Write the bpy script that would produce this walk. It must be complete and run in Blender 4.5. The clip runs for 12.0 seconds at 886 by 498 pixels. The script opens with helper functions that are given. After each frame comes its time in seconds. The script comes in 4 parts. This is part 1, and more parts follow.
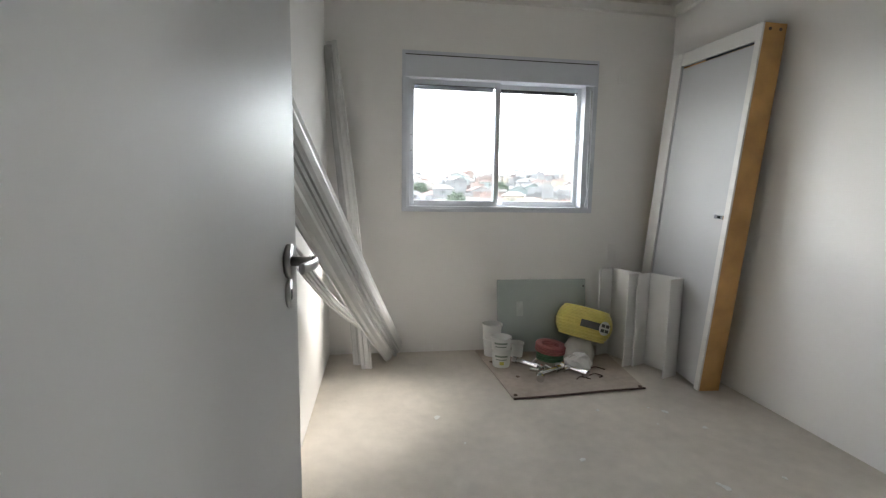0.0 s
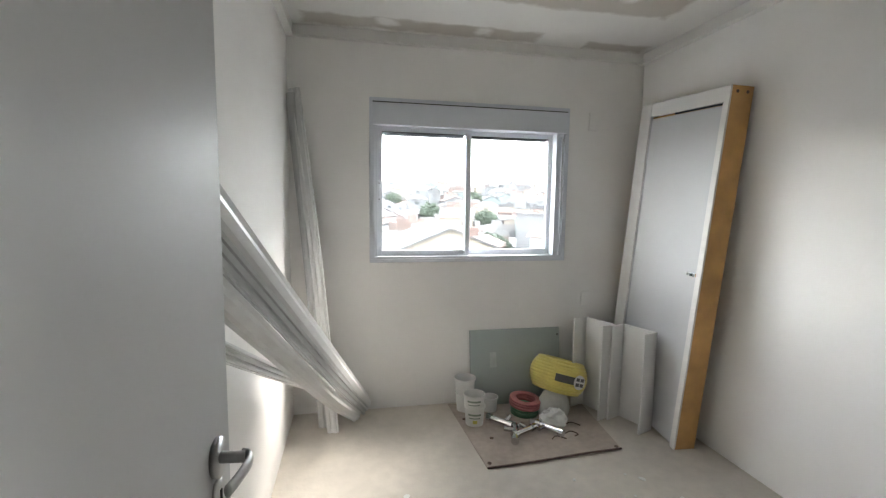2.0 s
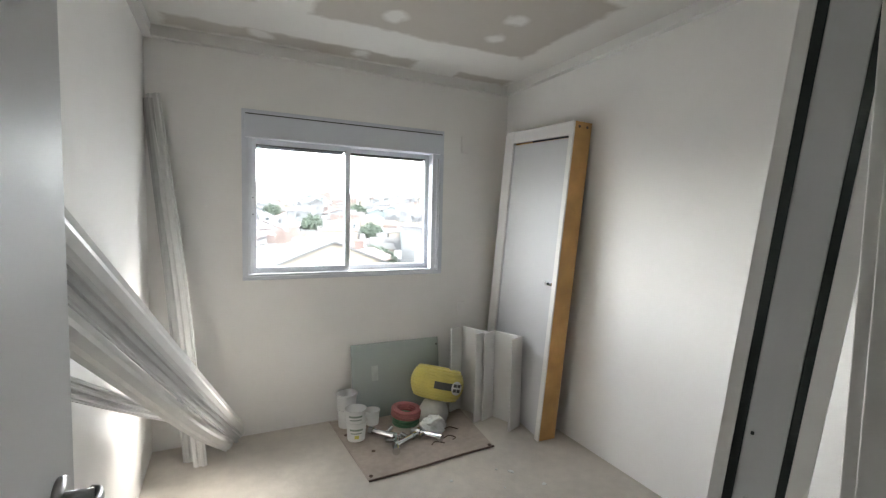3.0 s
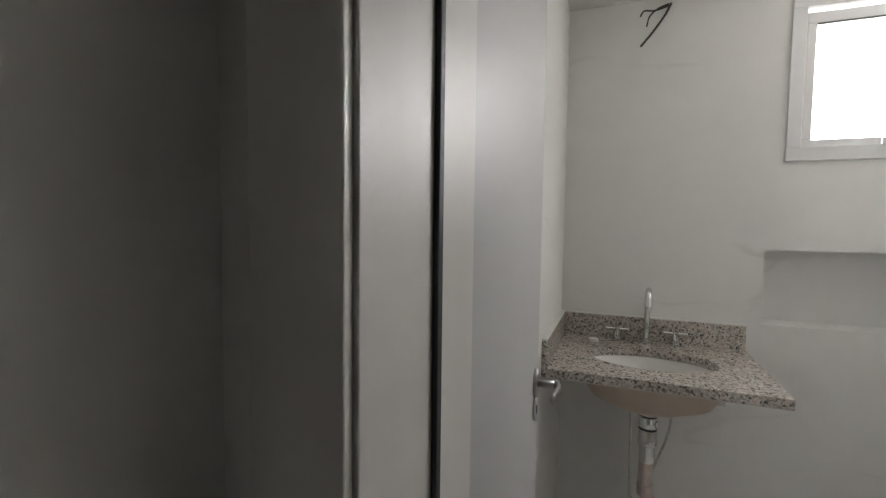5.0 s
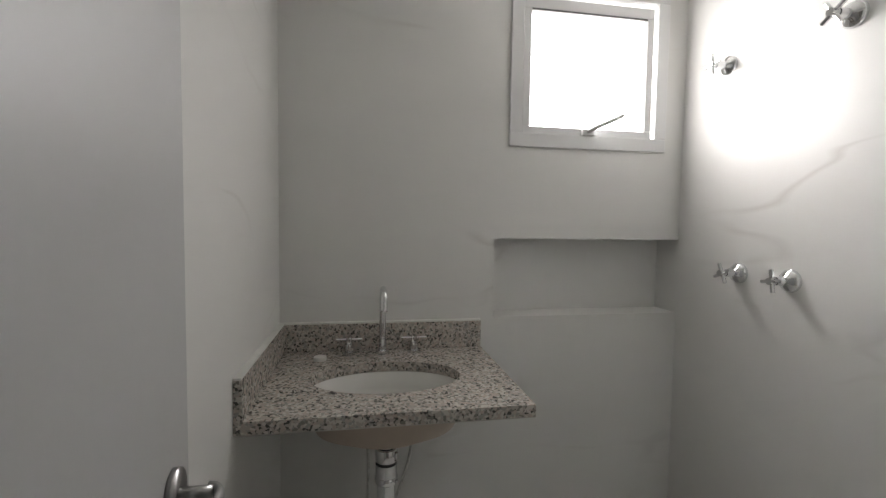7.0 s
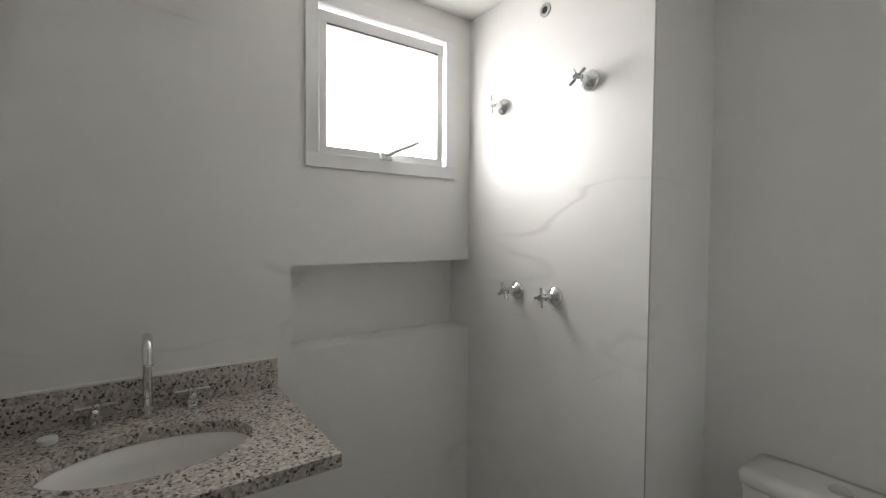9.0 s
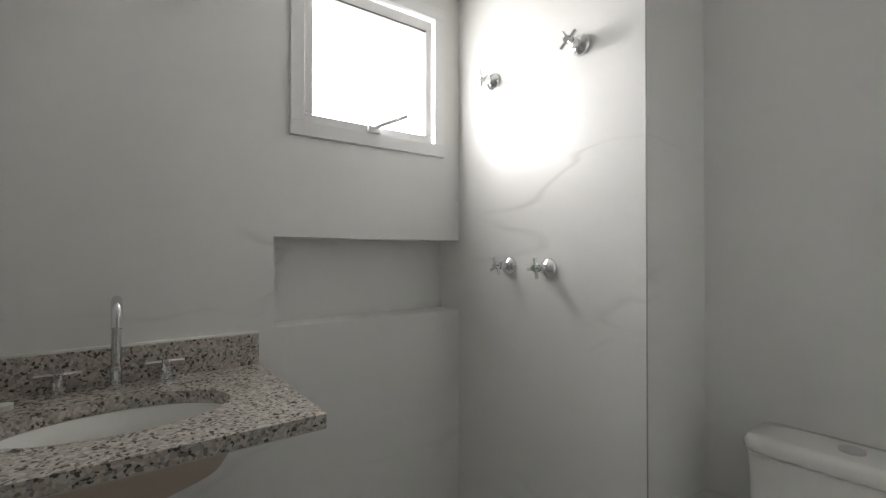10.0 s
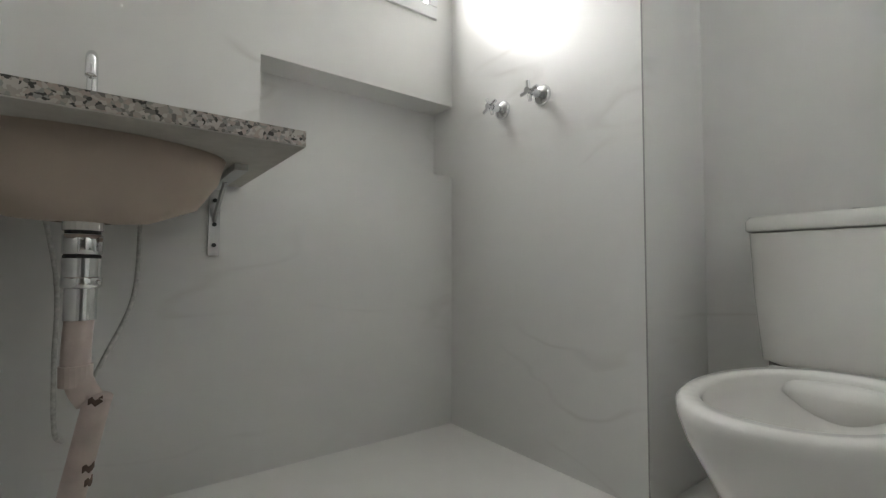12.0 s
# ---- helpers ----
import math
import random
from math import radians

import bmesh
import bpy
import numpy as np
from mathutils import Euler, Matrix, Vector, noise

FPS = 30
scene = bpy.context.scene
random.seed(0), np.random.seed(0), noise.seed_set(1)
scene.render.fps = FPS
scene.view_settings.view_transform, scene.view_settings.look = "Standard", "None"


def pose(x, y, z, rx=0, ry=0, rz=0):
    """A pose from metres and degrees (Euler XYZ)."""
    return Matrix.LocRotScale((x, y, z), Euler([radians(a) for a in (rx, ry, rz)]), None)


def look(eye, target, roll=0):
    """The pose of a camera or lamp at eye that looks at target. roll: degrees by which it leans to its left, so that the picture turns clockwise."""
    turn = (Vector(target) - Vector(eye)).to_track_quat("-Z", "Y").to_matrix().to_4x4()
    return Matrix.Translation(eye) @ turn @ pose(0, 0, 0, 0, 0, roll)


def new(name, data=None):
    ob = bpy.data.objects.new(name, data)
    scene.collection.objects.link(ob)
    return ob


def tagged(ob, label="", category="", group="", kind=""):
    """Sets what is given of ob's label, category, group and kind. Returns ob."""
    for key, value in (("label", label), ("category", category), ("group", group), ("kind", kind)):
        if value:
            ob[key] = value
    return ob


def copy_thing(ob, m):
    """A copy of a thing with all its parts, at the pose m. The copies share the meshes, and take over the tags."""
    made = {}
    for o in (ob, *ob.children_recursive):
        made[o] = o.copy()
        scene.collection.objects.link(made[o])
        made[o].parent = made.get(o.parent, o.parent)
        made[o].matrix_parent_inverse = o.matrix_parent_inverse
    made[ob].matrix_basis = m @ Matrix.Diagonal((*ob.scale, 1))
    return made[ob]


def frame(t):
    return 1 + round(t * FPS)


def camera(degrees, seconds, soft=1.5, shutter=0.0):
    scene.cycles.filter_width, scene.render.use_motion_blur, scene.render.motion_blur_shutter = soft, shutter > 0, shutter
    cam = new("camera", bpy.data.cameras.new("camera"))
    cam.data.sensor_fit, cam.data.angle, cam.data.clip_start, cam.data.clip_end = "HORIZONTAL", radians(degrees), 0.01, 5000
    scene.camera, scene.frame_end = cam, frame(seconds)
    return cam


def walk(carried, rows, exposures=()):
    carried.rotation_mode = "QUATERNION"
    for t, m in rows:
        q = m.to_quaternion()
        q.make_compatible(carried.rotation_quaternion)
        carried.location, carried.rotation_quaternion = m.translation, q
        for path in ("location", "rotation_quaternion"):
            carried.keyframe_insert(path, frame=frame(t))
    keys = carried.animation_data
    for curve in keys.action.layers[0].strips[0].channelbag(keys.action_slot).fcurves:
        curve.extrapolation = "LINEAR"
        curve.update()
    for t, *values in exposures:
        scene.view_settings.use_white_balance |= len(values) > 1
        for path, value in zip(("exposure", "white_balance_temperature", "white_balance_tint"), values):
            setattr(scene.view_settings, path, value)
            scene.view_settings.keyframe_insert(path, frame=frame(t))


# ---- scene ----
cam = camera(89.4, 12.0, soft=1.3)
PATH = [
    (0, (-0.42, -0.243, 1.188), (-0.139, 1.722, 0.941), 0.9),
    (0.5, (-0.372, -0.135, 1.226), (-0.058, 1.825, 0.984), 0.8),
    (1, (-0.348, -0.086, 1.32), (-0.031, 1.874, 1.077), 0.7),
    (1.5, (-0.359, -0.075, 1.417), (-0.023, 1.881, 1.173), 0.7),
    (2, (-0.375, -0.102, 1.47), (0.02, 1.848, 1.266), 0.8),
    (2.5, (-0.382, -0.132, 1.498), (0.192, 1.779, 1.35), 1.1),
    (3, (-0.363, -0.195, 1.494), (0.512, 1.598, 1.356), 1.3),
    (3.5, (-0.317, -0.28, 1.46), (0.878, 1.319, 1.336), 1.4),
    (3.7, (-0.296, -0.319, 1.447), (1.026, 1.177, 1.328), 1.3),
    (5.3, (0.62, -0.341, 1.371), (2.526, 0.254, 1.258), 0.8),
    (5.5, (0.666, -0.364, 1.364), (2.593, 0.161, 1.256), 0.9),
    (6, (0.767, -0.39, 1.363), (2.738, -0.068, 1.257), 0.8),
    (6.5, (0.881, -0.385, 1.347), (2.878, -0.364, 1.242), 0.7),
    (7, (0.96, -0.387, 1.345), (2.927, -0.736, 1.233), 0.8),
    (7.5, (1.007, -0.398, 1.35), (2.881, -1.086, 1.238), 1.0),
    (7.7, (1.022, -0.395, 1.354), (2.851, -1.196, 1.242), 1.0),
    (9.3, (1.034, -0.424, 1.412), (2.652, -1.599, 1.364), 0.3),
    (9.5, (1.044, -0.431, 1.37), (2.661, -1.608, 1.353), 0.2),
    (10, (1.074, -0.437, 1.242), (2.678, -1.632, 1.26), 0.0),
    (10.5, (1.08, -0.459, 1.113), (2.682, -1.656, 1.145), 0.1),
    (11, (1.102, -0.47, 0.927), (2.7, -1.672, 0.986), 0.1),
    (11.5, (1.109, -0.486, 0.762), (2.707, -1.686, 0.85), 0.0),
    (12, (1.107, -0.496, 0.621), (2.706, -1.693, 0.714), 0.2),
]
EXPOSURES = [(0, 5.8, 6780, 10), (1.5, 6.0, 6780, 10), (3.0, 6.2, 6780, 10), (3.7, 5.85, 6800, 11), (5.3, 5.1, 6780, 12), (6.5, 4.8, 6780, 12), (9.5, 4.8, 6700, 10), (11.0, 5.2, 6620, 9), (12, 5.45, 6620, 8)]
walk(cam, [(t, look(eye, target, roll)) for t, eye, target, roll in PATH], EXPOSURES)

# ---- light ----
SUN_EL, SUN_AZ = 40.0, 55.0   # azimuth measured from +y towards +x
world = bpy.data.worlds.new("sky")
scene.world = world
world.use_nodes = True
wn = world.node_tree
wn.nodes.clear()
sky = wn.nodes.new("ShaderNodeTexSky")
sky.sky_type = "NISHITA"
sky.sun_disc = False
sky.sun_elevation = radians(SUN_EL)
sky.sun_rotation = radians(SUN_AZ)
sky.air_density, sky.dust_density, sky.ozone_density = 1.0, 0.6, 1.0
soft_cloud = wn.nodes.new("ShaderNodeHueSaturation")
soft_cloud.inputs["Saturation"].default_value = 0.2
bg = wn.nodes.new("ShaderNodeBackground")
bg.inputs["Strength"].default_value = 0.15
wo = wn.nodes.new("ShaderNodeOutputWorld")
wn.links.new(sky.outputs[0], soft_cloud.inputs["Color"])
wn.links.new(soft_cloud.outputs[0], bg.inputs["Color"])
wn.links.new(bg.outputs[0], wo.inputs[0])
sun_data = bpy.data.lights.new("sun", "SUN")
sun_data.energy, sun_data.angle, sun_data.color = 0.22, radians(25), (1.0, 0.97, 0.93)
sun = new("sun", sun_data)
sun.matrix_world = look((math.sin(radians(SUN_AZ)) * 40, math.cos(radians(SUN_AZ)) * 40, 40 * math.tan(radians(SUN_EL))), (0, 0, 0))

pane_glow = bpy.data.lights.new("bath_window_skylight", "AREA")   # sky light spread by the bathroom's obscure pane
pane_glow.shape, pane_glow.size, pane_glow.size_y, pane_glow.energy = "RECTANGLE", 0.42, 0.46, 0.18
glow = new("bath_window_skylight", pane_glow)
glow.matrix_world = look((2.555, -1.216, 1.92), (1.0, -1.216, 1.92))

# ---- materials ----
def mat(name, color, rough=0.6, metal=0.0, grain=None, amount=0.12, stain=None, stain_amount=0.12, bump=0.0, bump_scale=120, spec=0.5, coat=0.0, per_object=0.0):
    """Node material: base colour varied at two scales, with fine relief."""
    m = bpy.data.materials.new(name)
    m.use_nodes = True
    t = m.node_tree
    b = t.nodes["Principled BSDF"]
    b.inputs["Roughness"].default_value, b.inputs["Metallic"].default_value = rough, metal
    b.inputs["Specular IOR Level"].default_value = spec
    b.inputs["Coat Weight"].default_value = coat
    co = t.nodes.new("ShaderNodeTexCoord")
    rgb = t.nodes.new("ShaderNodeRGB")
    rgb.outputs[0].default_value = (*color, 1)
    out = rgb.outputs[0]
    for scale, amt, det in ((grain, amount, 4), (stain, stain_amount, 6)):
        if scale:
            n = t.nodes.new("ShaderNodeTexNoise")
            n.inputs["Scale"].default_value, n.inputs["Detail"].default_value = scale, det
            t.links.new(co.outputs["Object"], n.inputs["Vector"])
            r = t.nodes.new("ShaderNodeMapRange")
            r.inputs[1].default_value, r.inputs[2].default_value = 0.3, 0.7
            r.inputs[3].default_value, r.inputs[4].default_value = 1 - amt, 1 + amt
            t.links.new(n.outputs["Fac"], r.inputs[0])
            h = t.nodes.new("ShaderNodeHueSaturation")
            t.links.new(out, h.inputs["Color"])
            t.links.new(r.outputs[0], h.inputs["Value"])
            out = h.outputs[0]
    if per_object:
        oi = t.nodes.new("ShaderNodeObjectInfo")
        r = t.nodes.new("ShaderNodeMapRange")
        r.inputs[3].default_value, r.inputs[4].default_value = 1 - per_object, 1 + per_object
        t.links.new(oi.outputs["Random"], r.inputs[0])
        h = t.nodes.new("ShaderNodeHueSaturation")
        t.links.new(out, h.inputs["Color"])
        t.links.new(r.outputs[0], h.inputs["Value"])
        out = h.outputs[0]
    t.links.new(out, b.inputs["Base Color"])
    if bump:
        n = t.nodes.new("ShaderNodeTexNoise")
        n.inputs["Scale"].default_value, n.inputs["Detail"].default_value = bump_scale, 5
        t.links.new(co.outputs["Object"], n.inputs["Vector"])
        bp = t.nodes.new("ShaderNodeBump")
        bp.inputs["Strength"].default_value, bp.inputs["Distance"].default_value = bump, 0.004
        t.links.new(n.outputs["Fac"], bp.inputs["Height"])
        t.links.new(bp.outputs[0], b.inputs["Normal"])
    return m


def node(t, kind, **values):
    n = t.nodes.new(kind)
    for key, value in values.items():
        n.inputs[key].default_value = value
    return n


def maths(t, op, a, b=0.0):
    n = t.nodes.new("ShaderNodeMath")
    n.operation = op
    for i, v in enumerate((a, b)):
        if isinstance(v, (int, float)):
            n.inputs[i].default_value = v
        else:
            t.links.new(v, n.inputs[i])
    return n.outputs[0]


def plasterboard_ceiling():
    """White joint compound with bare grey-beige boards showing between the bands, and filled screw spots."""
    m = mat("plasterboard_ceiling", (0.72, 0.71, 0.68), 0.9, bump=0.15, bump_scale=60)
    t = m.node_tree
    b = t.nodes["Principled BSDF"]
    co = t.nodes.new("ShaderNodeTexCoord")
    n = node(t, "ShaderNodeTexNoise", Scale=7.0, Detail=5.0)
    t.links.new(co.outputs["Object"], n.inputs["Vector"])
    sep = t.nodes.new("ShaderNodeSeparateXYZ")
    t.links.new(co.outputs["Object"], sep.inputs[0])
    wob = maths(t, "MULTIPLY", maths(t, "SUBTRACT", n.outputs["Fac"], 0.5), 0.12)
    x, y = maths(t, "ADD", sep.outputs[0], wob), maths(t, "ADD", sep.outputs[1], wob)
    total = None
    for x0, x1, y0, y1 in ((-0.68, 0.86, 2.74, 2.93), (1.2, 1.68, 2.8, 2.95), (0.05, 1.46, 1.50, 2.38), (-0.68, -0.2, 1.50, 2.38), (0.05, 1.46, 0.2, 1.2), (-0.68, -0.2, 0.2, 1.2)):
        inside = None
        for v, s0 in ((maths(t, "SUBTRACT", x, x0), 1), (maths(t, "SUBTRACT", x1, x), 1), (maths(t, "SUBTRACT", y, y0), 1), (maths(t, "SUBTRACT", y1, y), 1)):
            inside = v if inside is None else maths(t, "MINIMUM", inside, v)
        total = inside if total is None else maths(t, "MAXIMUM", total, inside)
    for sx, sy, r in ((1.08, 1.91, 0.055), (1.11, 2.17, 0.045), (0.48, 2.18, 0.06), (0.47, 2.82, 0.05), (-0.16, 2.8, 0.05), (0.55, 1.85, 0.05), (0.5, 0.7, 0.05), (1.1, 0.6, 0.05)):
        dx, dy = maths(t, "SUBTRACT", x, sx), maths(t, "SUBTRACT", y, sy)
        d = maths(t, "SQRT", maths(t, "ADD", maths(t, "MULTIPLY", dx, dx), maths(t, "MULTIPLY", dy, dy)))
        total = maths(t, "MINIMUM", total, maths(t, "SUBTRACT", d, r))
    ramp = t.nodes.new("ShaderNodeMapRange")
    ramp.inputs[1].default_value, ramp.inputs[2].default_value = -0.012, 0.03
    t.links.new(total, ramp.inputs[0])
    mix = t.nodes.new("ShaderNodeMix")
    mix.data_type = "RGBA"
    mix.inputs["A"].default_value = (0.74, 0.73, 0.70, 1)
    mix.inputs["B"].default_value = (0.50, 0.47, 0.425, 1)
    t.links.new(ramp.outputs[0], mix.inputs["Factor"])
    t.links.new(mix.outputs["Result"], b.inputs["Base Color"])
    return m


def marble_tile():
    """White porcelain tile with faint grey diagonal veins."""
    m = mat("marble_porcelain", (0.8, 0.8, 0.78), 0.33, spec=0.5)
    t = m.node_tree
    b = t.nodes["Principled BSDF"]
    co = t.nodes.new("ShaderNodeTexCoord")
    mp = t.nodes.new("ShaderNodeMapping")
    mp.inputs["Rotation"].default_value = (0.55, 0.5, 0.6)
    mp.inputs["Scale"].default_value = (0.9, 0.9, 2.3)
    t.links.new(co.outputs["Object"], mp.inputs["Vector"])
    n = node(t, "ShaderNodeTexNoise", Scale=1.3, Detail=2.5, Roughness=0.45, Distortion=0.3)
    t.links.new(mp.outputs[0], n.inputs["Vector"])
    ridge = maths(t, "ABSOLUTE", maths(t, "SUBTRACT", n.outputs["Fac"], 0.5))
    vein = t.nodes.new("ShaderNodeMapRange")
    vein.inputs[1].default_value, vein.inputs[2].default_value = 0.0, 0.016
    vein.inputs[3].default_value, vein.inputs[4].default_value = 1.0, 0.0
    t.links.new(ridge, vein.inputs[0])
    n2 = node(t, "ShaderNodeTexNoise", Scale=1.7, Detail=3.0)
    t.links.new(co.outputs["Object"], n2.inputs["Vector"])
    gate = t.nodes.new("ShaderNodeMapRange")
    gate.inputs[1].default_value, gate.inputs[2].default_value = 0.5, 0.68
    t.links.new(n2.outputs["Fac"], gate.inputs[0])
    mix = t.nodes.new("ShaderNodeMix")
    mix.data_type = "RGBA"
    mix.inputs["A"].default_value = (0.79, 0.785, 0.765, 1)
    mix.inputs["B"].default_value = (0.67, 0.655, 0.63, 1)
    t.links.new(maths(t, "MULTIPLY", vein.outputs[0], gate.outputs[0]), mix.inputs["Factor"])
    n3 = node(t, "ShaderNodeTexNoise", Scale=2.2, Detail=3.0)
    t.links.new(mp.outputs[0], n3.inputs["Vector"])
    cloud = t.nodes.new("ShaderNodeMapRange")
    cloud.inputs[3].default_value, cloud.inputs[4].default_value = 0.965, 1.035
    t.links.new(n3.outputs["Fac"], cloud.inputs[0])
    h = t.nodes.new("ShaderNodeHueSaturation")
    t.links.new(mix.outputs["Result"], h.inputs["Color"])
    t.links.new(cloud.outputs[0], h.inputs["Value"])
    t.links.new(h.outputs[0], b.inputs["Base Color"])
    return m


def granite():
    """Speckled grey granite: pale and black grains."""
    m = mat("granite", (0.4, 0.38, 0.36), 0.22)
    t = m.node_tree
    b = t.nodes["Principled BSDF"]
    co = t.nodes.new("ShaderNodeTexCoord")
    v = node(t, "ShaderNodeTexVoronoi", Scale=160.0)
    n = node(t, "ShaderNodeTexNoise", Scale=60.0, Detail=3.0)
    t.links.new(co.outputs["Object"], n.inputs["Vector"])
    warp = t.nodes.new("ShaderNodeMix")
    warp.data_type = "VECTOR"
    warp.inputs["Factor"].default_value = 0.012
    t.links.new(co.outputs["Object"], warp.inputs["A"])
    t.links.new(n.outputs["Color"], warp.inputs["B"])
    t.links.new(warp.outputs["Result"], v.inputs["Vector"])
    sep = t.nodes.new("ShaderNodeSeparateColor")
    t.links.new(v.outputs["Color"], sep.inputs[0])
    ramp = t.nodes.new("ShaderNodeValToRGB")
    ramp.color_ramp.interpolation = "CONSTANT"
    e = ramp.color_ramp.elements
    e[0].position, e[0].color = 0.0, (0.10, 0.098, 0.09, 1)
    e[1].position, e[1].color = 0.09, (0.25, 0.235, 0.215, 1)
    for p, c in ((0.22, (0.47, 0.42, 0.38, 1)), (0.48, (0.60, 0.56, 0.515, 1)), (0.72, (0.52, 0.44, 0.39, 1)), (0.86, (0.37, 0.36, 0.335, 1))):
        k = e.new(p)
        k.color = c
    t.links.new(sep.outputs[0], ramp.inputs[0])
    t.links.new(ramp.outputs[0], b.inputs["Base Color"])
    return m


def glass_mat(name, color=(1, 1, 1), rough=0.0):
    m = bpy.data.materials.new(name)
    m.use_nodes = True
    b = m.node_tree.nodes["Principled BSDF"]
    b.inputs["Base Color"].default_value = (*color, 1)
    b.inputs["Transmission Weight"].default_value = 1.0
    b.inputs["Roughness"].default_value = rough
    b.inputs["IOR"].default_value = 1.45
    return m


WALL = mat("white_wall_paint", (0.88, 0.868, 0.845), 0.75, grain=3.0, amount=0.015, stain=0.8, stain_amount=0.02, bump=0.12, bump_scale=90)
CEIL = plasterboard_ceiling()
PLAIN_CEIL = mat("white_ceiling_paint", (0.8, 0.79, 0.76), 0.85, grain=2.0, amount=0.02, bump=0.1)
SCREED = mat("cement_screed", (0.63, 0.58, 0.515), 0.7, grain=14, amount=0.05, stain=1.6, stain_amount=0.13, bump=0.35, bump_scale=45)
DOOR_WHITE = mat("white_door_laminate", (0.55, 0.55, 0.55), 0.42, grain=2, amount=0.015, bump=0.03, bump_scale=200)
FRAME_WHITE = mat("white_frame_laminate", (0.74, 0.72, 0.69), 0.45, grain=4, amount=0.03, bump=0.05)
RUBBER = mat("black_rubber", (0.03, 0.035, 0.035), 0.6, grain=30, amount=0.1)
# blue-grey shade of the backlit bedroom window is put into its white
ALU_BACKLIT = mat("backlit_white_aluminium", (0.68, 0.71, 0.76), 0.38, grain=3, amount=0.02)
ALU_GREY = mat("grey_aluminium", (0.55, 0.56, 0.57), 0.35, metal=0.6, grain=12, amount=0.06)
STRIP = mat("white_pvc_profile", (0.70, 0.70, 0.69), 0.32, grain=9, amount=0.04, stain=2.0, stain_amount=0.05)
STRIP_GREY = mat("grey_pvc_profile", (0.50, 0.505, 0.50), 0.4, grain=9, amount=0.05)
CHROME = mat("chrome", (0.72, 0.73, 0.74), 0.07, metal=1.0, grain=25, amount=0.03)
SATIN = mat("satin_steel", (0.50, 0.50, 0.50), 0.33, metal=1.0, grain=40, amount=0.05)
PINE = mat("raw_pine_board", (0.62, 0.35, 0.13), 0.7, grain=5, amount=0.18, stain=1.3, stain_amount=0.2, bump=0.25, bump_scale=40)
CARDBOARD = mat("worn_fibreboard", (0.47, 0.40, 0.345), 0.85, grain=25, amount=0.08, stain=3, stain_amount=0.16, bump=0.3)
CARD_EDGE = mat("dark_board_edge", (0.13, 0.09, 0.07), 0.9, grain=40, amount=0.3)
FOAM = mat("white_wrapped_board", (0.76, 0.75, 0.73), 0.6, grain=5, amount=0.03, bump=0.1)
BUCKET = mat("white_bucket_plastic", (0.76, 0.76, 0.74), 0.4, grain=10, amount=0.04)
LABEL_Y = mat("yellow_print", (0.55, 0.50, 0.12), 0.5, grain=30, amount=0.2)
LABEL_G = mat("grey_green_print", (0.25, 0.30, 0.25), 0.5, grain=30, amount=0.2)
RED = mat("red_cable_sheath", (0.47, 0.17, 0.17), 0.45, grain=15, amount=0.15)
GREEN = mat("green_cable_sheath", (0.11, 0.26, 0.15), 0.45, grain=15, amount=0.15)
YELLOW = mat("yellow_conduit", (0.68, 0.58, 0.16), 0.4, grain=8, amount=0.1, bump=0.1)
DARK = mat("dark_label", (0.09, 0.09, 0.085), 0.5, grain=20, amount=0.2)
WHITE_PRINT = mat("white_print", (0.75, 0.75, 0.72), 0.5, grain=20, amount=0.05)
SACK = mat("grey_white_sack", (0.55, 0.54, 0.51), 0.7, grain=12, amount=0.1, bump=0.4, bump_scale=30)
FILM = mat("cloudy_plastic_film", (0.72, 0.72, 0.70), 0.25, grain=12, amount=0.1)
MARBLE = marble_tile()
GRANITE = granite()
CERAMIC = mat("white_glazed_ceramic", (0.80, 0.79, 0.76), 0.12, grain=2, amount=0.01)
BOWL_RAW = mat("unglazed_bowl_underside", (0.52, 0.43, 0.36), 0.6, grain=6, amount=0.06, stain=2, stain_amount=0.06)
SAWN = mat("sawn_granite", (0.50, 0.475, 0.44), 0.7, grain=30, amount=0.06, stain=3, stain_amount=0.06)
PVC_PINK = mat("film_wrapped_pipe", (0.62, 0.52, 0.48), 0.5, grain=20, amount=0.12)
HOSE = mat("grey_braided_hose", (0.58, 0.57, 0.55), 0.5, grain=90, amount=0.2)
BATH_FLOOR = mat("pale_porcelain_floor", (0.82, 0.81, 0.78), 0.35, grain=3, amount=0.03)
# dark tint stands in for lower brightness of the town outside
GLASS = glass_mat("view_dimming_glass", (0.19, 0.203, 0.212))
GREEN_GLASS = mat("filmed_green_glass", (0.70, 0.78, 0.75), 0.15, grain=3, amount=0.03)
GREEN_GLASS.node_tree.nodes["Principled BSDF"].inputs["Transmission Weight"].default_value = 0.45
# bathroom window's white, without the backlit tint
ALU_BATH = mat("white_painted_aluminium", (0.79, 0.79, 0.79), 0.4, grain=3, amount=0.02)
FROSTED = glass_mat("clear_bath_glass", (0.97, 0.97, 0.97), 0.1)
TRIM_LINE = mat("dark_tile_edge", (0.36, 0.36, 0.35), 0.5)
STICKER = mat("faded_sticker", (0.45, 0.50, 0.47), 0.6, grain=20, amount=0.1)
WIRE = mat("black_wire", (0.03, 0.03, 0.03), 0.5)


